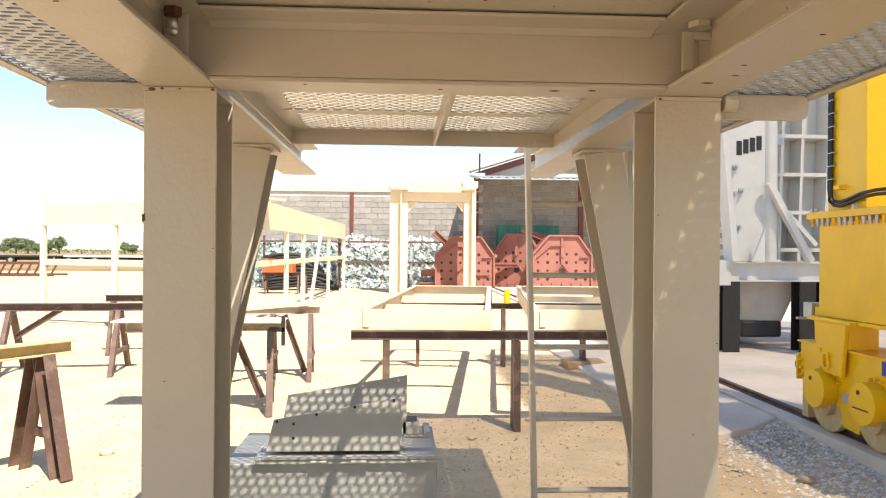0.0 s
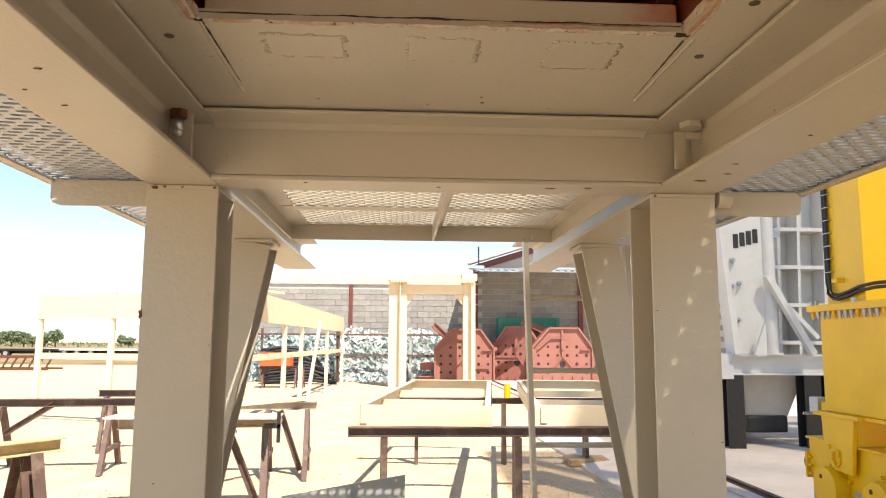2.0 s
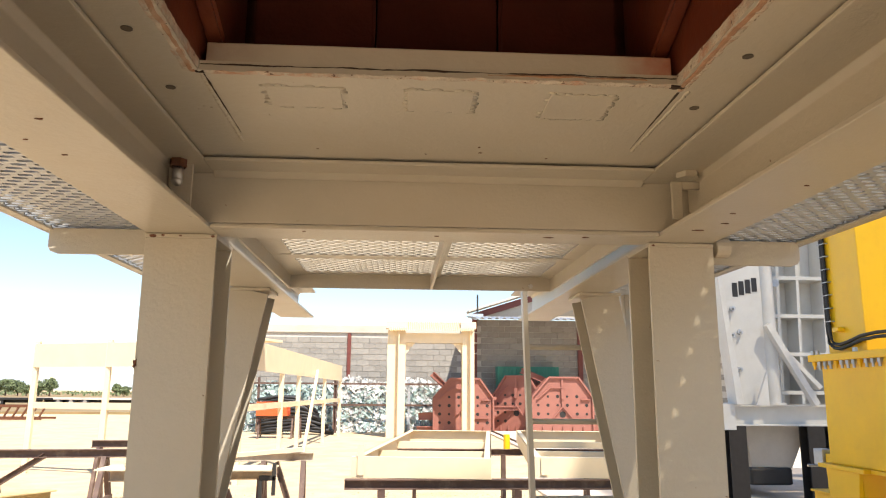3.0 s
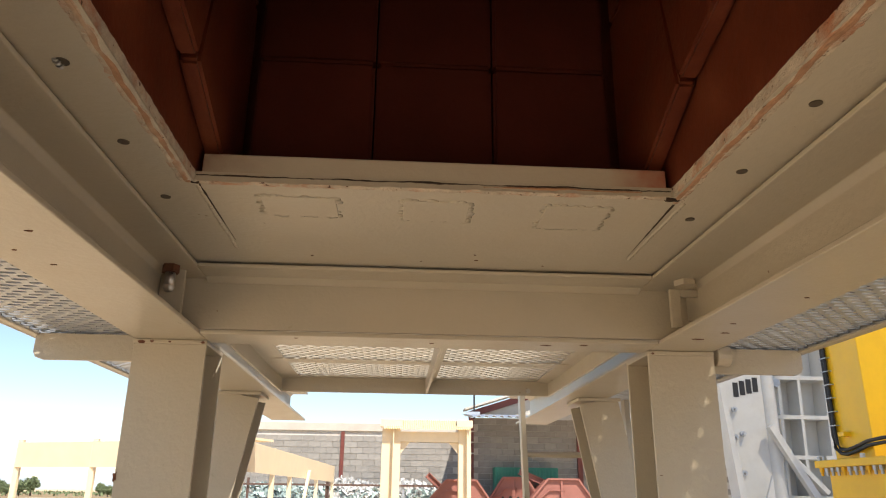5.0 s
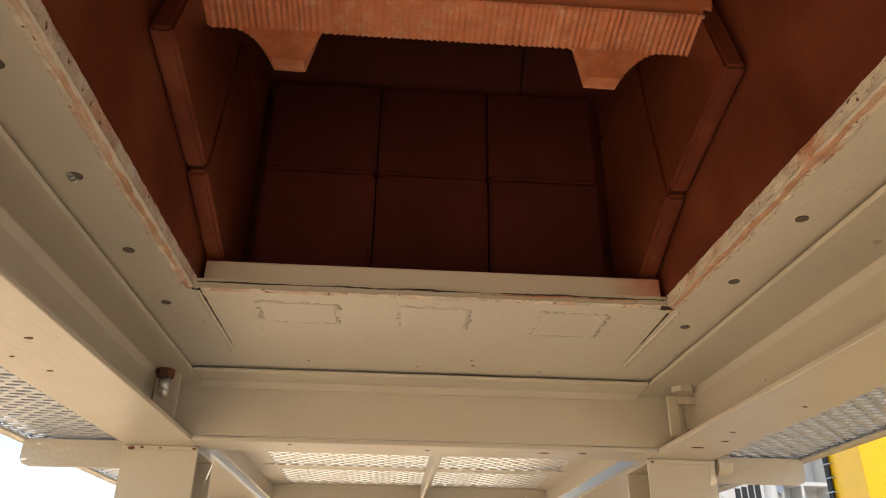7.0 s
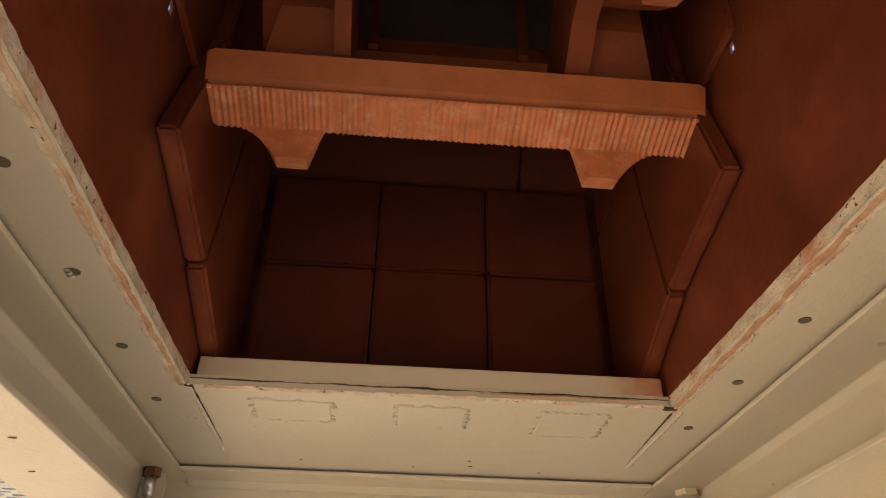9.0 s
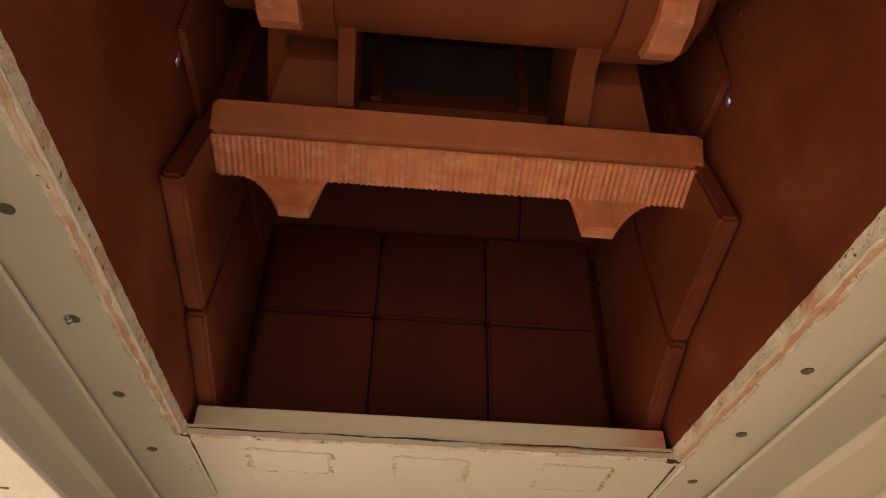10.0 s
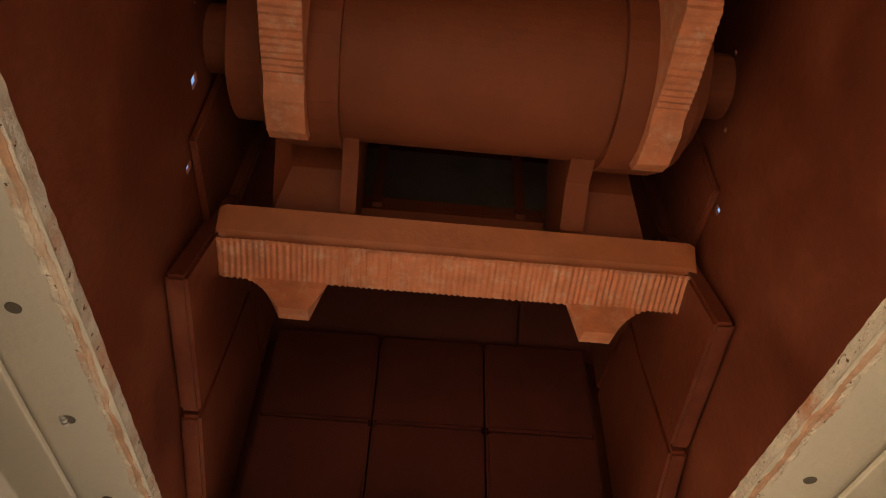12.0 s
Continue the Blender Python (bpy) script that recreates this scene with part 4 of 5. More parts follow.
for dy, dz in ((0.0, 0.0), (0.028, -0.028)):
    bm = bmesh.new()
    tube(bm, [(FX + 0.005, 5.10 + dy, 6.0), (FX + 0.004, 5.12 + dy, 3.4), (FX, 5.125 + dy, 1.94 + dz), (FX - 0.005, 5.11 + dy, 1.86 + dz), (FX - 0.01, 5.07, 1.82 + dz), (FX - 0.01, 5.0, 1.81 + dz),
              (FX - 0.01, 4.9, 1.825 + dz), (FX - 0.01, 4.76, 1.855 + dz), (FX - 0.01, 4.6, 1.865 + dz), (FX - 0.01, 3.6, 1.85 + dz)], 0.012, 10)
    part("power_cable", bm, RUBBER, crane, "black rubber power cable", smooth=True)
for i in range(24):
    z = 1.98 + i * 0.095
    part("cable_clip", box(FX - 0.012, FX + 0.022, 5.085, 5.175, z, z + 0.006), ZINC, crane)
part("cable_bracket", box(FX - 0.03, FX + 0.02, 4.98, 5.05, 1.90, 1.93), YELLOW, crane, bevel=0.002)

# ---- the light grey crusher on its stand on the workshop floor ----
gm = thing("grey_crusher", "light grey crusher housing with ribbed sides on a steel stand", "crusher")
GY = 9.4
part("stand_beam", h_beam(bmesh.new(), (4.004, GY, 1.20), (6.747, GY, 1.20), 0.22, 0.26, 0.02, 0.014), GREY, gm, bevel=0.002)
part("stand_beam", h_beam(bmesh.new(), (4.004, GY + 2.2, 1.20), (7.183, GY + 2.2, 1.20), 0.22, 0.26, 0.02, 0.014), GREY, gm, bevel=0.002)
part("stand_plate", box(4.004, 4.279, GY - 0.115, GY + 2.3, 1.02, 1.345), GREY, gm, bevel=0.003)
for x, y in ((4.294, GY), (5.317, GY), (5.308, GY + 2.2), (6.893, GY + 2.2)):
    bm = bmesh.new()
    h_beam(bm, (x, y, FLOOR - 0.002), (x, y, 1.07), 0.22, 0.22, 0.02, 0.014, (0, 1, 0))
    part("stand_leg", bm, DARK, gm, "dark unpainted steel leg")
# hopper below
bm = bmesh.new()
prism(bm, [(4.557, 1.06), (4.617, 0.52), (5.153, 0.52), (5.407, 1.06)], "y", GY + 0.25, GY + 1.8)
part("hopper", bm, RENDERED, gm)
part("hopper_skirt", box(4.578, 5.134, GY + 0.2, GY + 1.85, 0.31, 0.53), RUBBER, gm, "black rubber skirt", bevel=0.03)
bm = bmesh.new()
bar(bm, (4.004, GY + 0.5, 1.02), (4.570, GY + 0.5, 0.62), 0.06, 0.12)
part("chute_side", bm, GREY, gm)
# housing: slanted ribbed face plate, round column, brace and box ribs
bm = bmesh.new()
prism(bm, [(4.396, 1.335), (4.700, 1.335), (4.788, 1.5), (4.788, 4.6), (3.975, 4.6), (4.192, 2.9)], "y", GY - 0.06, GY + 0.0)
part("face_plate", bm, GREY, gm, bevel=0.004)
bm = bmesh.new()
prism(bm, [(4.265, 1.335), (4.359, 1.335), (4.221, 2.55), (4.171, 3.1), (4.105, 3.1)], "y", GY - 0.2, GY + 0.06)
part("edge_flange", bm, GREY, gm, bevel=0.004)
for x, z in ((4.345, 2.563), (4.323, 2.214), (4.425, 2.258), (4.388, 1.779)):
    bm = bmesh.new()
    cyl(bm, (x, GY - 0.10, z), (x, GY - 0.05, z), 0.035, 14)
    cyl(bm, (x, GY - 0.145, z), (x, GY - 0.10, z), 0.018, 6)
    part("face_bolt", bm, ZINC, gm)
bm = bmesh.new()
cyl(bm, (4.838, GY - 0.02, 1.34), (4.838, GY - 0.02, 4.6), 0.095, 32)
part("round_column", bm, GREY, gm, smooth=False)
bm = bmesh.new()
cyl(bm, (4.838, GY - 0.02, 1.33), (4.838, GY - 0.02, 1.36), 0.15, 24)
part("column_base", bm, GREY, gm)
bm = bmesh.new()
prism(bm, [(4.490, 1.335), (4.657, 1.335), (4.657, 1.75)], "y", GY - 0.26, GY - 0.22)
part("web_gusset", bm, GREY, gm)
bm = bmesh.new()
bar(bm, (4.729, GY - 0.2, 2.35), (5.296, GY - 0.2, 1.34), 0.08, 0.10, (0, 1, 0))
part("brace", bm, GREY, gm, bevel=0.004)
bm = bmesh.new()
bar(bm, (4.947, GY + 0.1, 2.15), (5.513, GY + 0.1, 1.55), 0.06, 0.16, (0, 1, 0))
part("brace", bm, GREY, gm, bevel=0.004)
part("side_sheet", box(4.715, 7.183, GY + 0.42, GY + 0.46, 1.34, 4.6), GREY, gm)
for z in (3.013, 2.498, 1.989, 1.489):
    part("rib", box(4.933, 7.183, GY + 0.12, GY + 0.42, z - 0.025, z + 0.025), GREY, gm, bevel=0.003)
for x in (5.092, 5.368, 5.731):
    bm = bmesh.new()
    prism(bm, [(x - 0.07, 1.34), (x - 0.03, 1.34), (x + 0.07, 4.6), (x + 0.03, 4.6)], "y", GY + 0.126, GY + 0.416)
    part("rib", bm, GREY, gm, bevel=0.003)
bm = bmesh.new()
cyl(bm, (5.005, GY + 0.02, 2.926), (5.005, GY + 0.2, 2.926), 0.05, 20)
part("pin", bm, ZINC, gm)
# maker's mark: four dark plain bars
for i in range(4):
    z0 = 2.723 + i * 0.0232
    x0 = 4.367 + i * 0.0886
    part("maker_mark", box(x0, x0 + 0.07, GY - 0.066, GY - 0.061, z0, z0 + 0.185), INK, gm, "plain black painted bar")
# wall that closes the workshop behind
tag(part("workshop_wall", box(14, 14.3, -20, 26, FLOOR, 7), RENDERED), "plain grey workshop wall closing the floor area", "wall", kind="structure")
# Unseen roof, added only to throw shade over the yard's right side.
shade_roof = thing("added_shade_roof", "unseen tall roof on posts, half-clear sheets added to shade the yard", "roof", kind="structure")
part("roof_sheet", box(4.7, 13.9, -14, -3.25, 16.0, 16.02), SHADE_SHEET, shade_roof)
part("roof_sheet", box(5.94, 13.9, -3.249, 0.6, 16.0, 16.02), SHADE_SHEET, shade_roof)
part("roof_sheet", box(7.6, 13.9, 0.601, 4.0, 16.0, 16.02), SHADE_SHEET, shade_roof)
for x, y in ((4.9, -13.8), (13.6, -13.8), (6.14, 0.4), (7.8, 3.8), (13.6, 3.8)):
    part("post", box(x - 0.1, x + 0.1, y - 0.1, y + 0.1, FLOOR - 0.002, 15.999), GREY, shade_roof)

# ---- the grey machine parts standing on the ground under the deck ----
cover = thing("machine_cover", "grey painted steel box cover standing on the ground", "machine cover")
part("body", box(-0.80, 0.172, 3.36, 3.93, 0.0, 0.475), GREY_GREIGE, cover, bevel=0.006)
part("lid", box(-0.66, 0.172, 3.33, 3.95, 0.478, 0.500), GREY_GREIGE, cover, bevel=0.004)
bm = bmesh.new()
bx(bm, -0.62, 0.165, 3.322, 3.352, 0.502, 0.514)
part("hinge_strip", bm, GREY_GREIGE, cover, bevel=0.002)
for x in (-0.40, -0.22, 0.05):
    bm = bmesh.new()
    cyl(bm, (x, 3.325, 0.488), (x + 0.07, 3.325, 0.488), 0.008, 10)
    part("hinge", bm, GREY_GREIGE, cover)
guard = thing("belt_guard", "grey sheet-steel wedge guard lying on the box cover", "guard")
def wedge(y, x0, x1, z0, zl, zr, name):
    bm = bmesh.new()
    prism(bm, [(x0, z0), (x1, z0), (x1 + 0.005, zr), (x0 + 0.035, zl)], "y", y, y + 0.006)
    return part(name, bm, GREY_GREIGE, guard, bevel=0.001)
front = wedge(3.40, -0.615, 0.0, 0.518, 0.665, 0.765, "side_sheet")
back = wedge(3.72, -0.60, 0.03, 0.518, 0.715, 0.815, "side_sheet")
part("floor_sheet", box(-0.60, 0.0, 3.407, 3.719, 0.518, 0.524), GREY_GREIGE, guard)
part("end_sheet", box(0.0, 0.006, 3.407, 3.719, 0.524, 0.70), GREY_GREIGE, guard)
# Holes are discs: near-black as painted shade in front, cream on the back.
for y, pts in ((3.398, ((-0.565, 0.655), (-0.385, 0.688), (-0.21, 0.722), (-0.03, 0.752), (-0.49, 0.58), (-0.49, 0.645))),
               (3.718, ((-0.545, 0.700), (-0.37, 0.730), (-0.19, 0.760), (-0.01, 0.788), (-0.5, 0.645)))):
    for x, z in pts:
        bm = bmesh.new()
        cyl(bm, (x, y, z), (x, y + 0.003, z), 0.007, 12)
        part("bolt_hole", bm, DARK if y < 3.5 else YARD_CREAM, guard)
clamp_ = thing("channel_offcut", "short grey steel channel lying on the box cover", "steel offcut")
bm = bmesh.new()
prism(bm, [(0.02, 0.502), (0.15, 0.502), (0.15, 0.53), (0.12, 0.53), (0.12, 0.51), (0.02, 0.51)], "y", 3.70, 3.90)
part("channel", bm, GREY_GREIGE, clamp_)
bm = bmesh.new()
bx(bm, 0.015, 0.085, 3.72, 3.728, 0.512, 0.575)
bx(bm, 0.015, 0.085, 3.86, 3.868, 0.512, 0.575)
bx(bm, 0.085, 0.093, 3.72, 3.868, 0.512, 0.575)
part("bracket", bm, GREY_GREIGE, clamp_)

# ---- trestles ----
def trestle(name, p, q, h, legs, splay=0.30, beam=(0.10, 0.09), material=None, top=None, stretcher=0.25, leg_width=0.066, label="", group="trestles in the yard"):
    """A steel trestle: a top beam from p to q, and pairs of splayed legs at the given parts of its length."""
    material = material or BROWN
    t = thing(name, label, "trestle", group)
    p, q = Vector((p[0], p[1], 0)), Vector((q[0], q[1], 0))
    d = (q - p).normalized()
    s = Vector((d.y, -d.x, 0))
    up = Vector((0, 0, h - beam[1] / 2))
    bm = bmesh.new()
    h_beam(bm, p + up, q + up, beam[0], beam[1], 0.010, 0.008)
    part("top_beam", bm, top or material, t, bevel=0.002)
    for f in legs:
        c = p.lerp(q, f)
        for k in (-1, 1):
            bm = bmesh.new()
            a = c + s * (k * splay) + Vector((0, 0, ground_height(c.x, c.y) - 0.012))
            b = c + s * (k * 0.035) + Vector((0, 0, h - beam[1] - 0.002))
            m, n = along(a, b, d)
            e = leg_width / 2
            for u0, u1, v0, v1 in ((-e, e, -0.004, 0.004), (-e, -e + 0.006, 0.004, 0.6 * leg_width), (e - 0.006, e, 0.004, 0.6 * leg_width)):
                bx(bm, u0, u1, 0, n, v0, v1, m)
            part("leg", bm, material, t)
        if stretcher:
            w = splay - (splay - 0.035) * stretcher / h
            bm = bmesh.new()
            bar(bm, c - s * w + Vector((0, 0, stretcher)), c + s * w + Vector((0, 0, stretcher)), 0.04, 0.05)
            part("stretcher", bm, material, t)
    return t


trestle("steel_trestle", (-0.40, 5.92), (2.2, 5.92), 0.80, (0.10, 0.505, 0.93), 0.06, (0.09, 0.075), stretcher=0, leg_width=0.085,
        label="brown primed steel trestle with straight legs under the cream frames")
trestle("steel_trestle", (-0.3, 9.15), (2.6, 9.15), 0.79, (0.17, 0.54, 0.89), 0.05, (0.09, 0.075), stretcher=0,
        label="brown primed steel trestle with straight legs under the cream frames")
trestle("steel_trestle", (-2.19, 5.0), (-3.25, 3.45), 0.84, (0.09, 0.85), 0.24, (0.13, 0.085), leg_width=0.125, top=YELLOW_WORN,
        label="brown steel A-frame trestle with a worn yellow top beam")
braced = trestle("steel_trestle", (-3.05, 8.85), (-6.4, 8.45), 0.80, (0.07, 0.42, 0.9), 0.42, leg_width=0.08,
        label="brown primed steel A-frame trestle with a top beam")
trestle("steel_trestle", (-2.9, 10.4), (-4.05, 10.3), 0.80, (0.1, 0.9), 0.26,
        label="brown primed steel A-frame trestle with a top beam")
far_braced = trestle("steel_trestle", (-0.92, 8.42), (-2.6, 8.30), 0.80, (0.05, 0.30, 0.62), 0.32, top=DUSTY, leg_width=0.08,
        label="dusty brown steel A-frame trestle with a top beam")
near_braced = trestle("steel_trestle", (-1.05, 6.75), (-2.4, 6.55), 0.80, (0.08, 0.55), 0.32, top=DUSTY, leg_width=0.09,
        label="dusty brown steel A-frame trestle with a top beam")
for owner, p, q in ((braced, (-4.42, 8.69, 0.42), (-3.93, 8.74, 0.74)), (far_braced, (-1.32, 8.39, 0.70), (-1.09, 8.41, 0.05)), (near_braced, (-1.47, 6.69, 0.62), (-1.26, 6.72, 0.10))):
    bm = bmesh.new()
    h_beam(bm, p, q, 0.07, 0.06, 0.008, 0.007)
    part("brace", bm, BROWN, owner)
bm = bmesh.new()
bx(bm, 2.05, 2.55, 8.9, 9.3, 0.0, 0.075)
tag(part("timber_block", bm, TIMBER, bevel=0.005), "rough timber packing block lying under a trestle leg", "timber")

# pale plates and a screw clamp on the left trestles
tag(part("steel_plate", box(-2.5, -1.05, 6.45, 6.85, 0.802, 0.815), YARD_CREAM), "cream painted flat steel plate lying on a trestle", "steel plate", "plates on trestles")
bm = bmesh.new()
bar(bm, (-2.3, 6.62, 0.835), (-1.05, 8.4, 0.835), 0.06, 0.04)
tag(part("cream_rail", bm, YARD_CREAM), "cream painted flat bar lying across two trestles", "steel bar")
clamp = thing("screw_clamp", "dark steel screw clamp gripping the trestle beam", "clamp")
bm = bmesh.new()
bx(bm, -1.16, -1.02, 6.50, 6.53, 0.72, 0.76)
bx(bm, -1.16, -1.13, 6.50, 6.53, 0.55, 0.72)
bx(bm, -1.05, -1.02, 6.50, 6.53, 0.60, 0.86)
part("clamp_frame", bm, DARK, clamp, bevel=0.003)
bm = bmesh.new()
cyl(bm, (-1.145, 6.515, 0.50), (-1.145, 6.515, 0.62), 0.009, 8)
part("clamp_screw", bm, DARK, clamp)

# ---- cream frames laid on the trestles ----
def tray(x0, x1, y0, y1, z, label, turn=-7.0):
    t = thing("steel_tray", label, "steel tray", "trays on the trestles")
    h = 0.15
    for a in ((x0, x1, y0, y0 + 0.012), (x0, x1, y1 - 0.012, y1)):
        bm = box(a[0], a[1], a[2], a[3], z, z + h)
        s = 1 if a[2] == y0 else -1
        bx(bm, x0, x1, min(a[2], a[2] + s * 0.06), max(a[2], a[2] + s * 0.06) , z + h, z + h + 0.008)
        part("end_channel", bm, YARD_CREAM, t, bevel=0.002)
    for x, s in ((x0, 1), (x1, -1)):
        bm = bmesh.new()
        bx(bm, min(x, x + s * 0.012), max(x, x + s * 0.012), y0 + 0.013, y1 - 0.013, z, z + h)
        bx(bm, min(x, x + s * 0.06), max(x, x + s * 0.06), y0 + 0.062, y1 - 0.062, z + h - 0.008, z + h)
        part("side_channel", bm, YARD_CREAM, t, bevel=0.002)
    n = 3
    for i in range(1, n):
        y = y0 + (y1 - y0) * i / n
        part("cross_member", box(x0 + 0.013, x1 - 0.013, y - 0.03, y + 0.03, z + 0.03, z + 0.10), YARD_CREAM, t)
    part("lug", box(x0 + 0.05, x0 + 0.10, y0 - 0.012, y0 - 0.002, z + 0.02, z + h + 0.10 if x0 < 0 else z + h), YARD_CREAM, t)
    t.matrix_basis = pose((x0 + x1) / 2, y0, 0, 0, 0, turn) @ pose(-(x0 + x1) / 2, -y0, 0)
    return t


tray(-0.36, 0.735, 5.92, 10.1, 0.803, "cream painted channel-steel tray lying on trestles")
tray(1.09, 2.25, 5.92, 10.1, 0.803, "cream painted channel-steel tray lying on trestles")
bm = bmesh.new()
cyl(bm, (1.33, 9.16, 0.79), (1.33, 9.16, 0.96), 0.04, 14)
tag(part("yellow_tin", bm, YELLOW, smooth=False), "small yellow tin standing on a trestle", "tin")

# ---- the block wall and the hall at the back of the yard ----
WY = 29.0
BL, BH = 0.46, 0.222
wall_back = part("wall_back", box(-7.5, 2.62, WY + 0.02, WY + 0.22, 0, 3.72), MORTAR)
tag(wall_back, "grey concrete block wall closing the yard", "wall", kind="structure")
part("coping", box(-7.6, 2.62, WY - 0.06, WY + 0.28, 3.72, 4.02), RENDERED, wall_back, "cracked concrete coping band", bevel=0.01)
hall = part("wall_hall", box(2.9, 13.0, WY - 0.6, WY - 0.4, 0, 4.25), MORTAR)
tag(hall, "grey concrete block gable wall of a workshop hall", "wall", kind="structure")
for x in (-1.967,):
    part("wall_post", box(x - 0.07, x + 0.07, WY - 0.05, WY + 0.012, 0, 3.70), RED_TRIM, wall_back, "dark red steel post")
for x in (2.887, 7.002):
    part("wall_post", box(x - 0.09, x + 0.09, WY - 0.75, WY - 0.605, 0, 4.22), RED_TRIM, hall, "dark red steel post")
roof = thing("hall_roof", "corrugated metal hall roof with a dark red verge beam", "roof", kind="structure")
verts, faces = [], []
nr = 160
for i in range(nr + 1):
    x = 2.55 + 10.6 * i / nr
    z = 0.03 * (1 if i % 4 < 2 else -1)
    verts += [(x, WY - 3.6, 4.02 + z), (x, WY - 0.3, 4.38 + z), (x, WY - 3.6, 4.0 + z), (x, WY - 0.3, 4.36 + z)]
for i in range(nr):
    a = i * 4
    faces += [(a, a + 1, a + 5, a + 4), (a + 2, a + 6, a + 7, a + 3), (a, a + 4, a + 6, a + 2)]
from_lists("eave_sheet", verts, faces, ZINC, roof)
bm = bmesh.new()
prism(bm, [(2.75, 4.45), (8.2, 6.2), (13.5, 4.6), (13.5, 4.40), (2.75, 4.40)], "y", WY + 0.3, WY + 0.5)
part("gable_sheet", bm, RENDERED, roof)
bm = bmesh.new()
bar(bm, (2.85, WY + 0.2, 4.42), (8.3, WY + 0.2, 6.16), 0.16, 0.24)
part("verge_beam", bm, RED_TRIM, roof, "dark red steel verge beam")
bm = bmesh.new()
bar(bm, (2.7, WY + 0.25, 4.62), (8.3, WY + 0.25, 6.40), 0.9, 0.07)
part("roof_sheet", bm, RENDERED, roof)
part("downpipe", box(2.962, 3.028, WY - 0.8, WY - 0.75, 4.2, 5.2), DARK, roof)
part("gutter_bracket", box(2.656, 3.181, WY - 1.1, WY - 1.0, 4.30, 4.42), ZINC, roof)
for z in (2.9, 3.3, 3.7):
    part("rung", box(2.744, 3.093, WY - 0.82, WY - 0.76, z, z + 0.05), RENDERED, roof)

# ---- cream portal frame standing in the yard ----
portal = thing("portal_frame", "tall cream painted steel portal frame standing in the yard", "steel frame")
PY = 24.6
for x0, x1 in ((-0.40, 0.20), (2.10, 2.50)):
    w = x1 - x0
    bm = bmesh.new()
    bx(bm, x0, x1, PY, PY + 0.03, 0, 3.55)
    bx(bm, x0, x1, PY + 0.35, PY + 0.38, 0, 3.55)
    bx(bm, x0 + w * 0.55, x0 + w * 0.55 + 0.03, PY + 0.03, PY + 0.35, 0, 3.55)
    bx(bm, x0 + w * 0.55 + 0.03, x0 + w * 0.55 + 0.06, PY - 0.2, PY + 0.03, 0, 3.5)
    part("post", bm, YARD_CREAM, portal)
    part("cap", box(x0 - 0.06, x1 + 0.06, PY - 0.05, PY + 0.42, 3.552, 3.78), YARD_CREAM, portal)
part("head_beam", box(0.20, 2.10, PY + 0.02, PY + 0.30, 3.08, 3.40), YARD_CREAM, portal)
verts, faces = [], []
for i in range(81):
    x = -0.38 + 2.86 * i / 80
    z = 0.05 if i % 2 else 0.0
    verts += [(x, PY - 0.25 - z, 3.44 + z), (x, PY + 0.55 - z, 3.80 + z)]
for i in range(80):
    faces.append((2 * i, 2 * i + 1, 2 * i + 3, 2 * i + 2))
from_lists("ribbed_sheet", verts, faces, YARD_CREAM, portal)
for s, x in ((1, 0.21), (-1, 2.09)):
    bm = bmesh.new()
    prism(bm, [(x, 3.07), (x + s * 0.3, 3.07), (x, 2.7)], "y", PY + 0.1, PY + 0.13)
    part("knee_gusset", bm, YARD_CREAM, portal)

# ---- long cream railed frame ----
cage = thing("railed_frame", "long cream painted steel frame with posts, rails and a sheet band", "steel frame")
A, B, C_ = Vector((-2.0, 25.5, 0)), Vector((-2.55, 12.2, 0)), Vector((-6.6, 13.9, 0))
def cage_side(p, q, posts, band):
    for f in posts:
        c = p.lerp(q, f)
        bm = bmesh.new()
        bx(bm, c.x - 0.045, c.x + 0.045, c.y - 0.045, c.y + 0.045, -0.01, 2.32)
        part("post", bm, YARD_CREAM, cage)
    bm = bmesh.new()
    m, n = along(p + Vector((0, 0, 2.06)), q + Vector((0, 0, 2.06)))
    bx(bm, -0.055, -0.047, 0, n, -band / 2, band / 2, m)
    part("sheet_band", bm, YARD_CREAM, cage)
    bm = bmesh.new()
    bar(bm, p + Vector((0, 0, 1.18)), q + Vector((0, 0, 1.18)), 0.05, 0.11)
    part("mid_rail", bm, YARD_CREAM, cage)
cage_side(A, B, (0.0, 0.28, 0.60, 0.75, 0.999), 0.50)
cage_side(B, C_, (0.35, 0.62, 0.999), 0.42)
bm = bmesh.new()
bar(bm, (-2.28, 18.5, 0.0), (-2.12, 19.6, 2.0), 0.07, 0.07)
part("brace", bm, YARD_CREAM, cage)
bm = bmesh.new()
m, n = along(B + Vector((0, 0, 2.33)), C_ + Vector((0, 0, 2.33)))
bx(bm, -0.05, 1.2, 0.0, n * 0.42, -0.02, 0.02, m)
part("roof_sheet", bm, YARD_CREAM, cage)

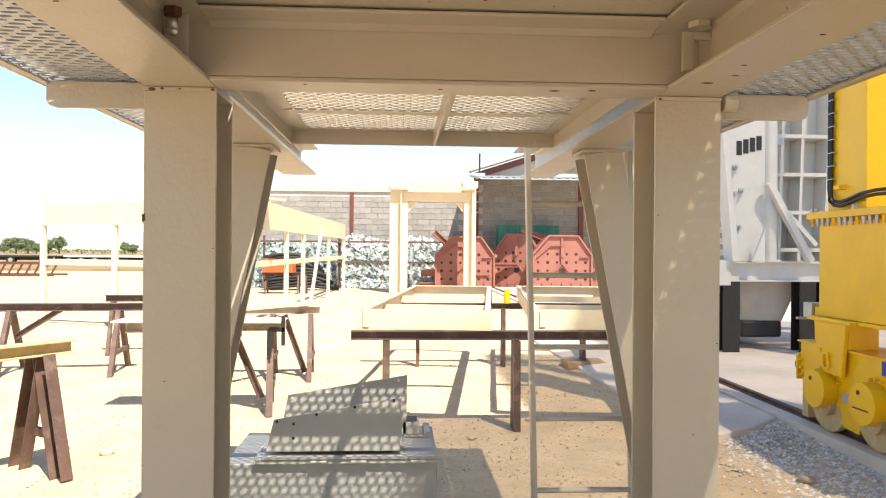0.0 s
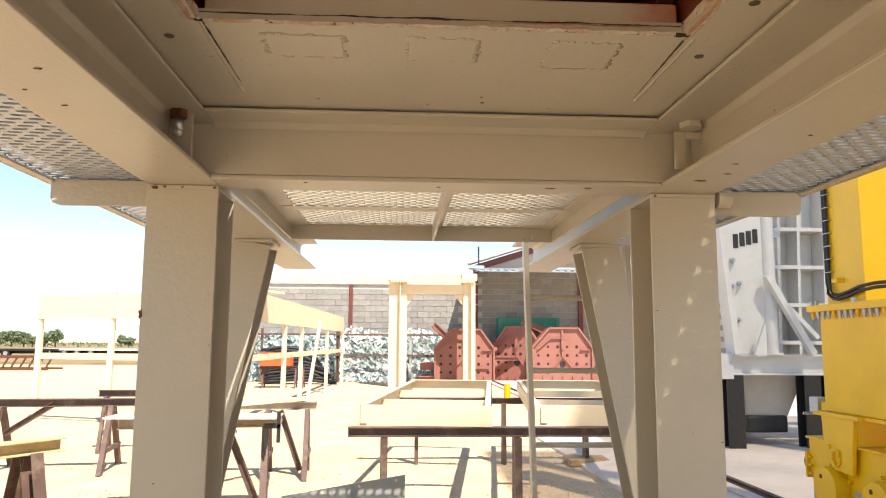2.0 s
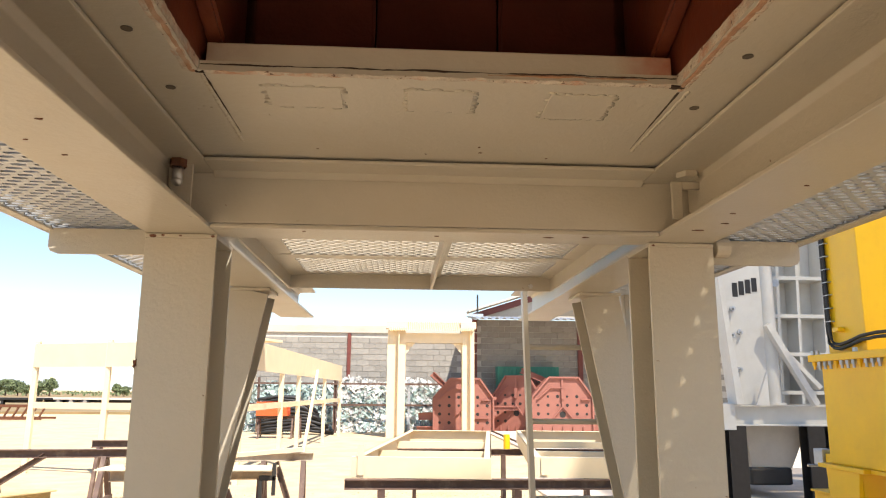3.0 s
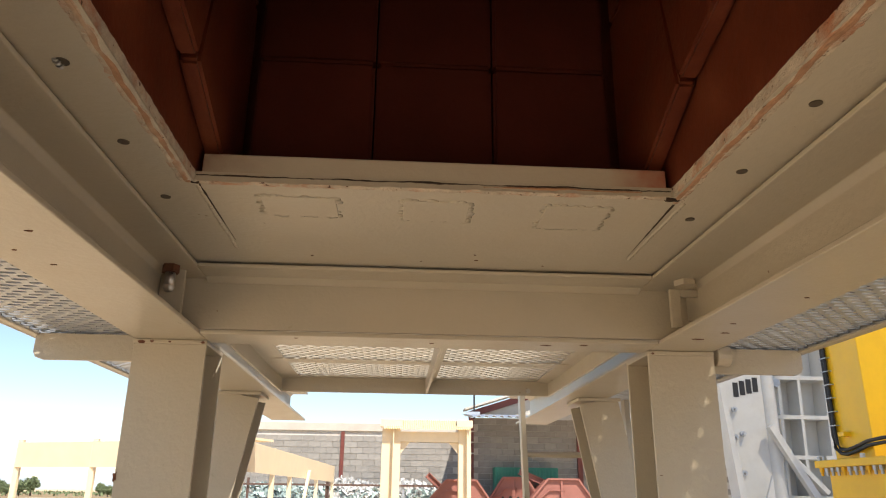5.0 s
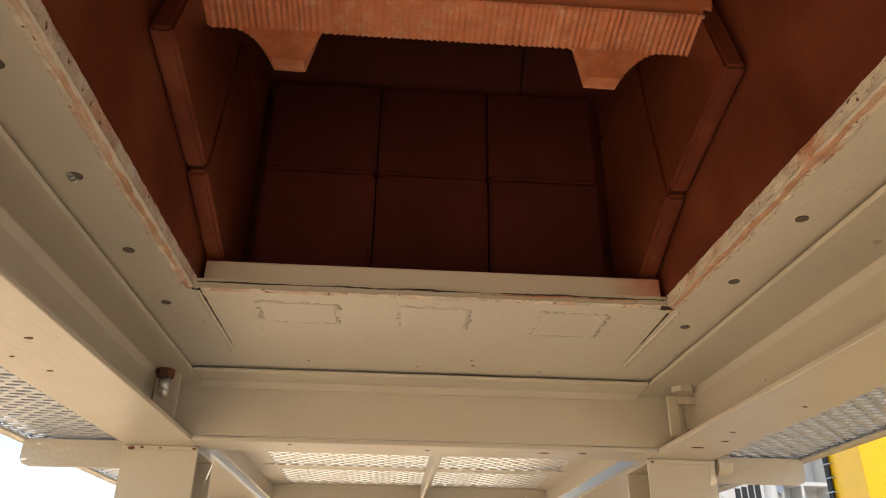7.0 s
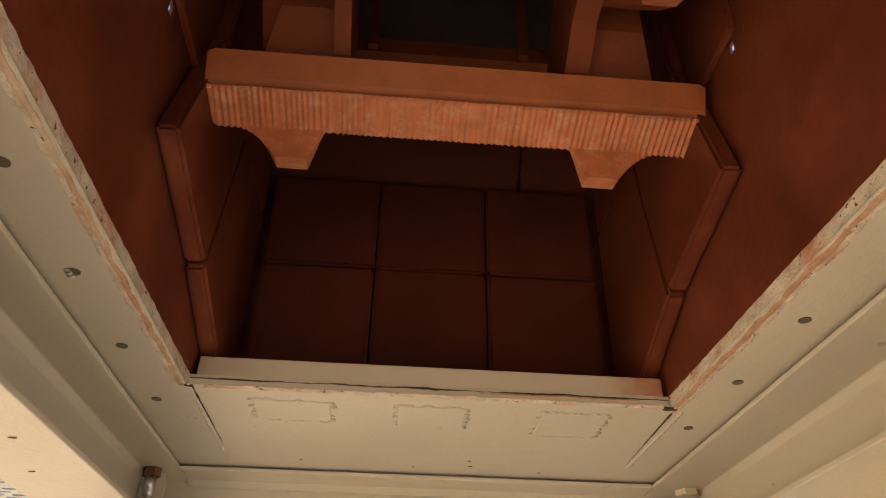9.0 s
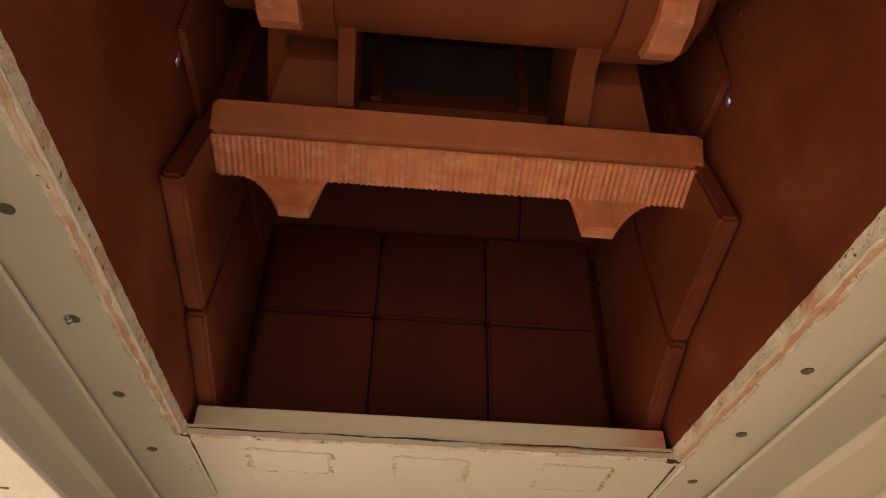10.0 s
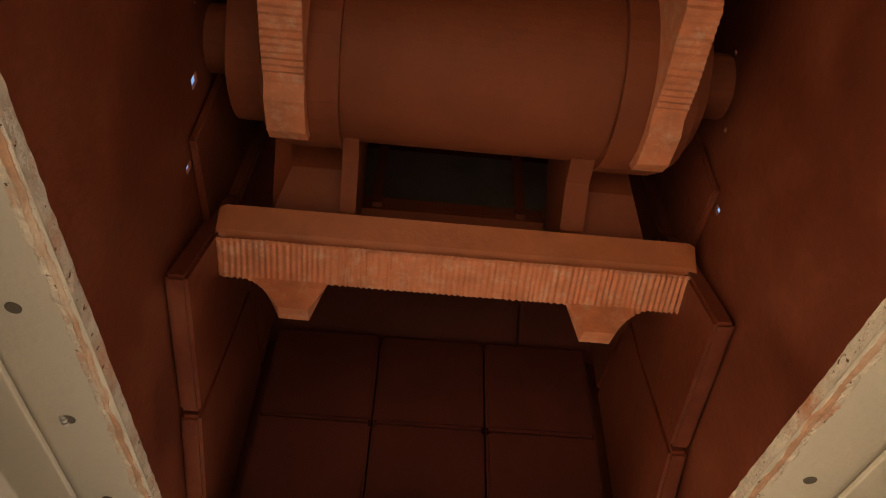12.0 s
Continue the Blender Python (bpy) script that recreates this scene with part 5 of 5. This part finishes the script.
# ---- red primed crusher housings ----
def housing_at(cx, y, w, h, depth, tilt=0.0):
    t = thing("crusher_housing", "salmon red primed crusher housing plate with rows of round holes", "crusher part", "red crusher housings",
              at=pose(cx, y, 0, 0, 0, tilt))
    prof = [(-w / 2, 0.0), (w / 2, 0.0), (w / 2, h * 0.66), (w * 0.27, h), (-w * 0.22, h), (-w / 2, h * 0.66)]
    bm = bmesh.new()
    prism(bm, [(a, b + 0.0) for a, b in prof], "y", 0.0, 0.05)
    part("face_plate", bm, SALMON, t)
    bm = bmesh.new()
    prism(bm, [(a, b + 0.0) for a, b in prof], "y", depth, depth + 0.05)
    part("back_plate", bm, SALMON, t)
    for (x0, z0), (x1, z1) in zip(prof[1:], prof[2:] + prof[:1]):
        bm = bmesh.new()
        bar(bm, (x0, -0.02, z0), (x1, -0.02, z1), 0.14, 0.06, (x0 + x1, 0, z0 + z1 - h))
        part("rim", bm, SALMON, t)
        bm = bmesh.new()
        bar(bm, (x0 * 0.99, depth / 2, z0 * 0.985 + 0.01), (x1 * 0.99, depth / 2, z1 * 0.985 + 0.01), depth - 0.04, 0.03, (x0 + x1, 0, z0 + z1 - h))
        part("shell", bm, SALMON, t)
    bm = box(-w / 2 - 0.1, w / 2 + 0.1, -0.12, depth + 0.1, 0.0, 0.10)
    part("base_flange", bm, SALMON, t)
    for i in range(7):
        part("base_rib", box(-w / 2 + w * i / 6 - 0.015, -w / 2 + w * i / 6 + 0.015, -0.10, -0.002, 0.102, 0.30), SALMON, t)
    # No holes are cut here: near-black discs stand for their shade.
    for j in range(4):
        for i in range(6):
            x, z = -w * 0.40 + w * 0.16 * i, h * (0.22 + 0.15 * j)
            if abs(x) < 0.12 * w and j in (0, 1) or z > h * 0.63 and abs(x) > w * 0.35:
                continue
            bm = bmesh.new()
            cyl(bm, (x, -0.006, z), (x, 0.02, z), 0.045 + 0.012 * ((i + j) % 2), 12)
            part("hole", bm, DARK, t)
    for x0, z0, x1, z1 in ((-w * 0.16, h * 0.30, 0, h * 0.50), (0, h * 0.50, w * 0.16, h * 0.30), (0, h * 0.5, 0, h * 0.98), (w * 0.16, h * 0.30, w * 0.42, h * 0.30),
                           (-w * 0.42, h * 0.62, -w * 0.2, h * 0.82), (-w * 0.2, h * 0.82, w * 0.05, h * 0.82), (w * 0.3, h * 0.62, w * 0.46, h * 0.62)):
        bm = bmesh.new()
        bar(bm, (x0, -0.04, z0), (x1, -0.04, z1), 0.07, 0.035, (0, 0, 1) if abs(x1 - x0) > 0.01 else (0, 1, 0))
        part("stiffener", bm, SALMON, t)
    # Likewise a near-black disc for the shaded shaft opening.
    bm = bmesh.new()
    cyl(bm, (0, -0.008, h * 0.36), (0, 0.02, h * 0.36), 0.11, 16)
    part("shaft_hole", bm, DARK, t)
    bm = bmesh.new()
    bx(bm, -0.05, 0.05, -0.10, -0.02, h * 0.62, h * 0.80)
    part("latch", bm, SALMON, t)
    for z in (h * 0.35, h * 0.62):
        part("side_lug", box(w / 2 + 0.001, w / 2 + 0.12, 0.0, 0.06, z, z + 0.12), SALMON, t)
    return t


housing_at(2.260, 26.0, 2.08, 1.93, 0.9)
housing_at(5.753, 26.0, 2.15, 2.0, 1.1)
housing_at(4.265, 26.9, 1.75, 2.05, 0.9, -24)
def red_beam(p, q, w, h):
    bm = bmesh.new()
    h_beam(bm, p, q, w, h, 0.03, 0.02)
    tag(part("red_beam", bm, SALMON), "salmon red primed steel beam leaning among the housings", "steel beam", "loose red beams")
red_beam((1.173, 26.4, 2.1), (1.826, 26.5, 1.5), 0.15, 0.2)
red_beam((0.699, 26.2, 0.62), (1.610, 26.2, 0.66), 0.15, 0.25)
red_beam((0.638, 26.2, 0.15), (1.610, 26.2, 0.15), 0.2, 0.28)
red_beam((4.407, 26.6, 2.25), (5.640, 26.8, 1.75), 0.15, 0.2)
red_beam((3.418, 26.9, 0.9), (7.780, 26.9, 0.9), 0.15, 0.14)
red_beam((6.898, 26.7, 0.35), (7.929, 26.7, 0.35), 0.2, 0.4)

green_box = thing("green_container", "green corrugated steel container behind the red housings", "container")
bm = bmesh.new()
bx(bm, 3.678, 6.001, 27.6, 28.2, 0.0, 2.42)
for i in range(20):
    x = 3.699 + i * 0.115
    bx(bm, x, x + 0.055, 27.565, 27.599, 0.1, 2.38)
part("shell", bm, GREEN, green_box)

# ---- scrap heap, posts and rails in front of the wall ----
def heap(name, label, x0, x1, y, h, n, seed, material):
    rr = random.Random(seed)
    verts, faces = [], []
    for _ in range(n):
        x = rr.uniform(x0, x1)
        top = h * (0.86 + 0.14 * noise.noise((x * 0.9, seed, 0)))
        z = rr.random() * top
        yy = y + rr.uniform(-0.15, 0.25) + 0.25 * z
        c = Vector((x, yy, z))
        a, b = rr.uniform(0.04, 0.22), rr.uniform(0.015, 0.08)
        m = Euler((rr.uniform(-0.9, 0.9), rr.uniform(-3, 3), rr.uniform(-0.6, 0.6))).to_matrix()
        k = len(verts)
        for i in range(3):
            for j in (-1, 1):
                v = Vector(((i - 1) * a, 0.06 * rr.uniform(-1, 1), j * b + 0.05 * rr.uniform(-1, 1)))
                v = c + m @ v
                v.z = max(0.0, v.z)
                verts.append(tuple(v))
        for i in range(2):
            q = k + 2 * i
            faces.append((q, q + 1, q + 3, q + 2))
    return tag(from_lists(name, verts, faces, material), label, "scrap heap", kind="stuff")


heap("scrap_heap", "heap of crumpled pale sheet metal scrap against the block wall", -2.172, 1.720, 27.6, 2.05, 5200, 3, SCRAP)
heap("scrap_heap", "heap of teal and grey sheet metal scrap against the block wall", -2.172, 1.720, 27.55, 1.9, 1500, 11, SCRAP_TEAL)
heap("bundled_sheet", "bundles of grey and teal sheet scrap under a rail", -5.523, -2.172, 27.7, 1.95, 2200, 5, SCRAP_TEAL)
heap("bundled_sheet", "bundles of pale sheet scrap under a rail", -5.523, -2.172, 27.75, 1.9, 1500, 8, SCRAP)
# A near-black box paints the shade seen between the scrap pieces.
tag(part("heap_core", box(-5.501, 1.720, 28.2, 28.9, 0, 1.5), DARK), "near-black box added as the shade inside the scrap heap", "scrap heap", kind="stuff")
rack = thing("scrap_rack", "dark steel posts and rails holding back the scrap", "rack")
for z in (0.95, 1.70):
    part("rail", box(-5.365, 1.776, 27.15, 27.2, z, z + 0.07), BROWN, rack)
for x in (-2.320, 0.369, -2.267, -5.050):
    part("post", box(x - 0.04, x + 0.04, 27.21, 27.29, 0, 1.95), ZINC if x > 0 else BROWN, rack)
# dark hoses in a layered heap
rr = random.Random(21)
verts, faces = [], []
hose = thing("hose_pile", "layered pile of black rubber hoses in the yard", "hose pile")
for i in range(46):
    bm = bmesh.new()
    z = 0.05 + (i // 4) * 0.10
    y0 = 25.9 + (i % 4) * 0.13
    x0 = -4.667 + rr.uniform(-0.15, 0.15)
    x1 = -2.298 - 0.07 * (i // 4) + rr.uniform(-0.1, 0.15)
    pts = [(x0 + (x1 - x0) * f, y0 + rr.uniform(-0.03, 0.03), max(0.05, z + 0.12 * math.sin(f * 3.1) - 0.35 * max(0, f - 0.75) * 3 * (z / 1.2) + rr.uniform(-0.02, 0.02))) for f in [q / 9 for q in range(10)]]
    tube(bm, pts, 0.052, 7)
    part("hose", bm, RUBBER, hose, smooth=True)
crate = thing("orange_crate", "orange plastic crate standing on a trestle", "crate")
bm = bmesh.new()
x0, x1 = -4.419, -3.455
bx(bm, x0, x1, 23.6, 23.63, 0.72, 1.12)
bx(bm, x0, x1, 24.2, 24.23, 0.72, 1.12)
bx(bm, x0, x0 + 0.03, 23.63, 24.2, 0.72, 1.12)
bx(bm, x1 - 0.03, x1, 23.63, 24.2, 0.72, 1.12)
bx(bm, x0, x1, 23.6, 24.23, 0.70, 0.719)
part("shell", bm, ORANGE, crate)
trestle("steel_trestle", (-4.474, 23.9), (-3.053, 23.9), 0.695, (0.08, 0.55, 0.8, 0.97), 0.25,
        label="dark brown steel trestle under the orange crate")

# ---- far field on the open side ----
tag(part("dry_field", box(-400, -9, 46, 420, -0.05, 0.14), DRY_GRASS), "dry yellow grass field beyond the yard", "field", kind="structure")
def trailer(x0, x1, y, z, label, material, wheels):
    t = thing("flatbed_trailer", label, "trailer", "parked trailers")
    part("deck", box(x0, x1, y, y + 2.4, z, z + 0.14), material, t)
    part("chassis", box(x0 + 0.5, x1 - 0.5, y + 0.6, y + 1.8, z - 0.22, z - 0.002), DARK, t)
    for x in wheels:
        bm = bmesh.new()
        cyl(bm, (x, y + 0.05, 0.46), (x, y + 0.4, 0.46), 0.33, 20)
        wl = part("wheel", bm, RUBBER, t, "black rubber tyre")
        bm = bmesh.new()
        cyl(bm, (x, y + 0.03, 0.46), (x, y + 0.10, 0.46), 0.17, 16)
        part("rim", bm, BLOCK, wl)
    return t


trailer(-34.506, -27.116, 58, 0.66, "dark low flatbed trailer parked at the yard edge", DARK, (-27.564, -30.028))
trailer(-28.849, -17.921, 61, 0.66, "grey flatbed trailer with a row of wheels", CONCRETE, (-27.012, -26.022, -24.939))
rust_rack = thing("rusty_frame", "low rusty red steel lattice frame on the ground", "steel frame")
for z in (0.05, 0.62):
    for y in (36, 37.5):
        part("chord", box(-21.974, -16.636, y, y + 0.1, z, z + 0.1), RUST, rust_rack)
for i in range(14):
    x = -21.974 + i * 0.40
    bm = bmesh.new()
    bar(bm, (x, 36.05, 0.1), (x + 0.3, 36.05, 0.66), 0.07, 0.07)
    part("strut", bm, RUST, rust_rack)


def tree(x, y, h, r, seed):
    t = thing("tree", "dark green tree on the far field", "tree", "far trees")
    rr = random.Random(seed)
    bm = bmesh.new()
    cyl(bm, (x, y, -0.05), (x, y, h * 0.5), 0.05 * h, 8, 0.02 * h)
    for k in range(5):
        a = k * 1.3
        cyl(bm, (x, y, h * (0.25 + 0.05 * k)), (x + r * 0.6 * math.cos(a), y + r * 0.6 * math.sin(a), h * (0.55 + 0.06 * k)), 0.016 * h, 6, 0.006 * h)
    part("trunk", bm, BARK, t)
    verts, faces = [], []
    for _ in range(2400):
        while True:
            u = Vector((rr.uniform(-1, 1), rr.uniform(-1, 1), rr.uniform(-1, 1)))
            if u.length < 1 and u.length > 0.3 + 0.5 * noise.noise(u * 1.8 + Vector((seed, 0, 0))):
                break
        lump = 0.75 + 0.5 * noise.noise(u.normalized() * 1.6 + Vector((seed * 3, 1, 0)))
        c = Vector((x + u.x * r * lump, y + u.y * r * lump, h * 0.58 + u.z * h * 0.42 * lump))
        s = rr.uniform(0.03, 0.06) * h
        k = len(verts)
        m = Euler((rr.uniform(0, 3), rr.uniform(0, 3), rr.uniform(0, 3))).to_matrix()
        for d in ((-s, 0, 0), (0, -s * 0.5, 0), (s, 0, 0), (0, s * 0.5, 0)):
            verts.append(tuple(c + m @ Vector(d)))
        faces.append((k, k + 1, k + 2, k + 3))
    from_lists("crown", verts, faces, LEAF, t)


for x, y, h, r in ((-76.499, 150, 3.9, 2.9), (-75.172, 152, 3.4, 1.6), (-71.594, 148, 2.6, 2.2), (-70.244, 150, 3.2, 2.0), (-68.614, 151, 4.0, 1.6), (-59.113, 160, 3.0, 1.1),
                   (-53.912, 150, 2.4, 1.7), (-91.950, 170, 1.8, 1.4), (-86.697, 165, 2.5, 2.0)):
    tree(x, y, h, r, int(h * 10 + r * 7 + y))
verts, faces = [], []
rr = random.Random(77)
for _ in range(1500):
    x, y = rr.uniform(-170, -40), rr.uniform(150, 260)
    c = Vector((x, y, 0.15 + rr.random() * 0.7))
    s = 0.4
    k = len(verts)
    m = Euler((rr.uniform(0, 3), rr.uniform(0, 3), rr.uniform(0, 3))).to_matrix()
    for d in ((-s, 0, 0), (0, -s * 0.6, 0), (s, 0, 0), (0, s * 0.6, 0)):
        verts.append(tuple(c + m @ Vector(d)))
    faces.append((k, k + 1, k + 2, k + 3))
tag(from_lists("far_hedge", verts, faces, LEAF), "low scrub along the far edge of the field", "hedge", kind="stuff")
verts, faces = [], []
for i in range(61):
    x = -2600 + i * 60
    verts += [(x, 3000, -5), (x, 3000, 18 + 45 * (0.6 + noise.noise((i * 0.17, 2, 0))))]
for i in range(60):
    faces.append((2 * i, 2 * i + 2, 2 * i + 3, 2 * i + 1))
tag(from_lists("backdrop", verts, faces, HILL), "far hills behind the field, painted pale blue for haze", "hills", kind="structure")

# ---- the blocks of the two walls: nearest ones singly, the rest joined ----
def block_mesh(name, w):
    bm = box(0.006, w - 0.006, -0.004, 0.02, 0.007, BH - 0.007)
    bmesh.ops.bevel(bm, geom=[e for e in bm.edges if all(abs(v.co.y + 0.004) < 1e-5 for v in e.verts)], offset=0.003, segments=1, affect="EDGES")
    me = bpy.data.meshes.new(name)
    bm.to_mesh(me)
    bm.free()
    me.materials.append(BLOCK)
    return me


whole, half = block_mesh("block", BL), block_mesh("block_half", BL / 2)
def lay_blocks(owner, x0, x1, y, z0, z1, single):
    made = 0
    verts, faces = [], []
    rows = int((z1 - z0) / BH)
    for j in range(rows):
        x = x0 - (BL / 2 if j % 2 else 0)
        while x < x1 - 0.05:
            if x >= x0 - 0.01 and x + BL <= x1 + 0.01:
                if single(x, z0 + j * BH) and made < 300:
                    ob = new("block", whole)
                    ob.location = (x, y + random.uniform(-0.004, 0.004), z0 + j * BH)
                    ob.parent = owner
                    made += 1
                else:
                    k = len(verts)
                    for dx in (0.006, BL - 0.006):
                        for dy in (-0.004, 0.02):
                            for dz in (0.007, BH - 0.007):
                                verts.append((x + dx, y + dy, z0 + j * BH + dz))
                    faces += [tuple(k + q for q in f) for f in ((0, 1, 3, 2), (4, 6, 7, 5), (0, 4, 5, 1), (2, 3, 7, 6), (0, 2, 6, 4), (1, 5, 7, 3))]
            x += BL
    tagged(from_lists("block_rest", verts, faces, BLOCK, owner), kind="stuff")


lay_blocks(wall_back, -7.4, 2.6, WY + 0.001, 0.0, 3.72, lambda x, z: x > -5.0 and z > 1.9)
lay_blocks(hall, 2.92, 12.9, WY - 0.619, 0.0, 4.24, lambda x, z: x < 8.3 and z > 2.0)
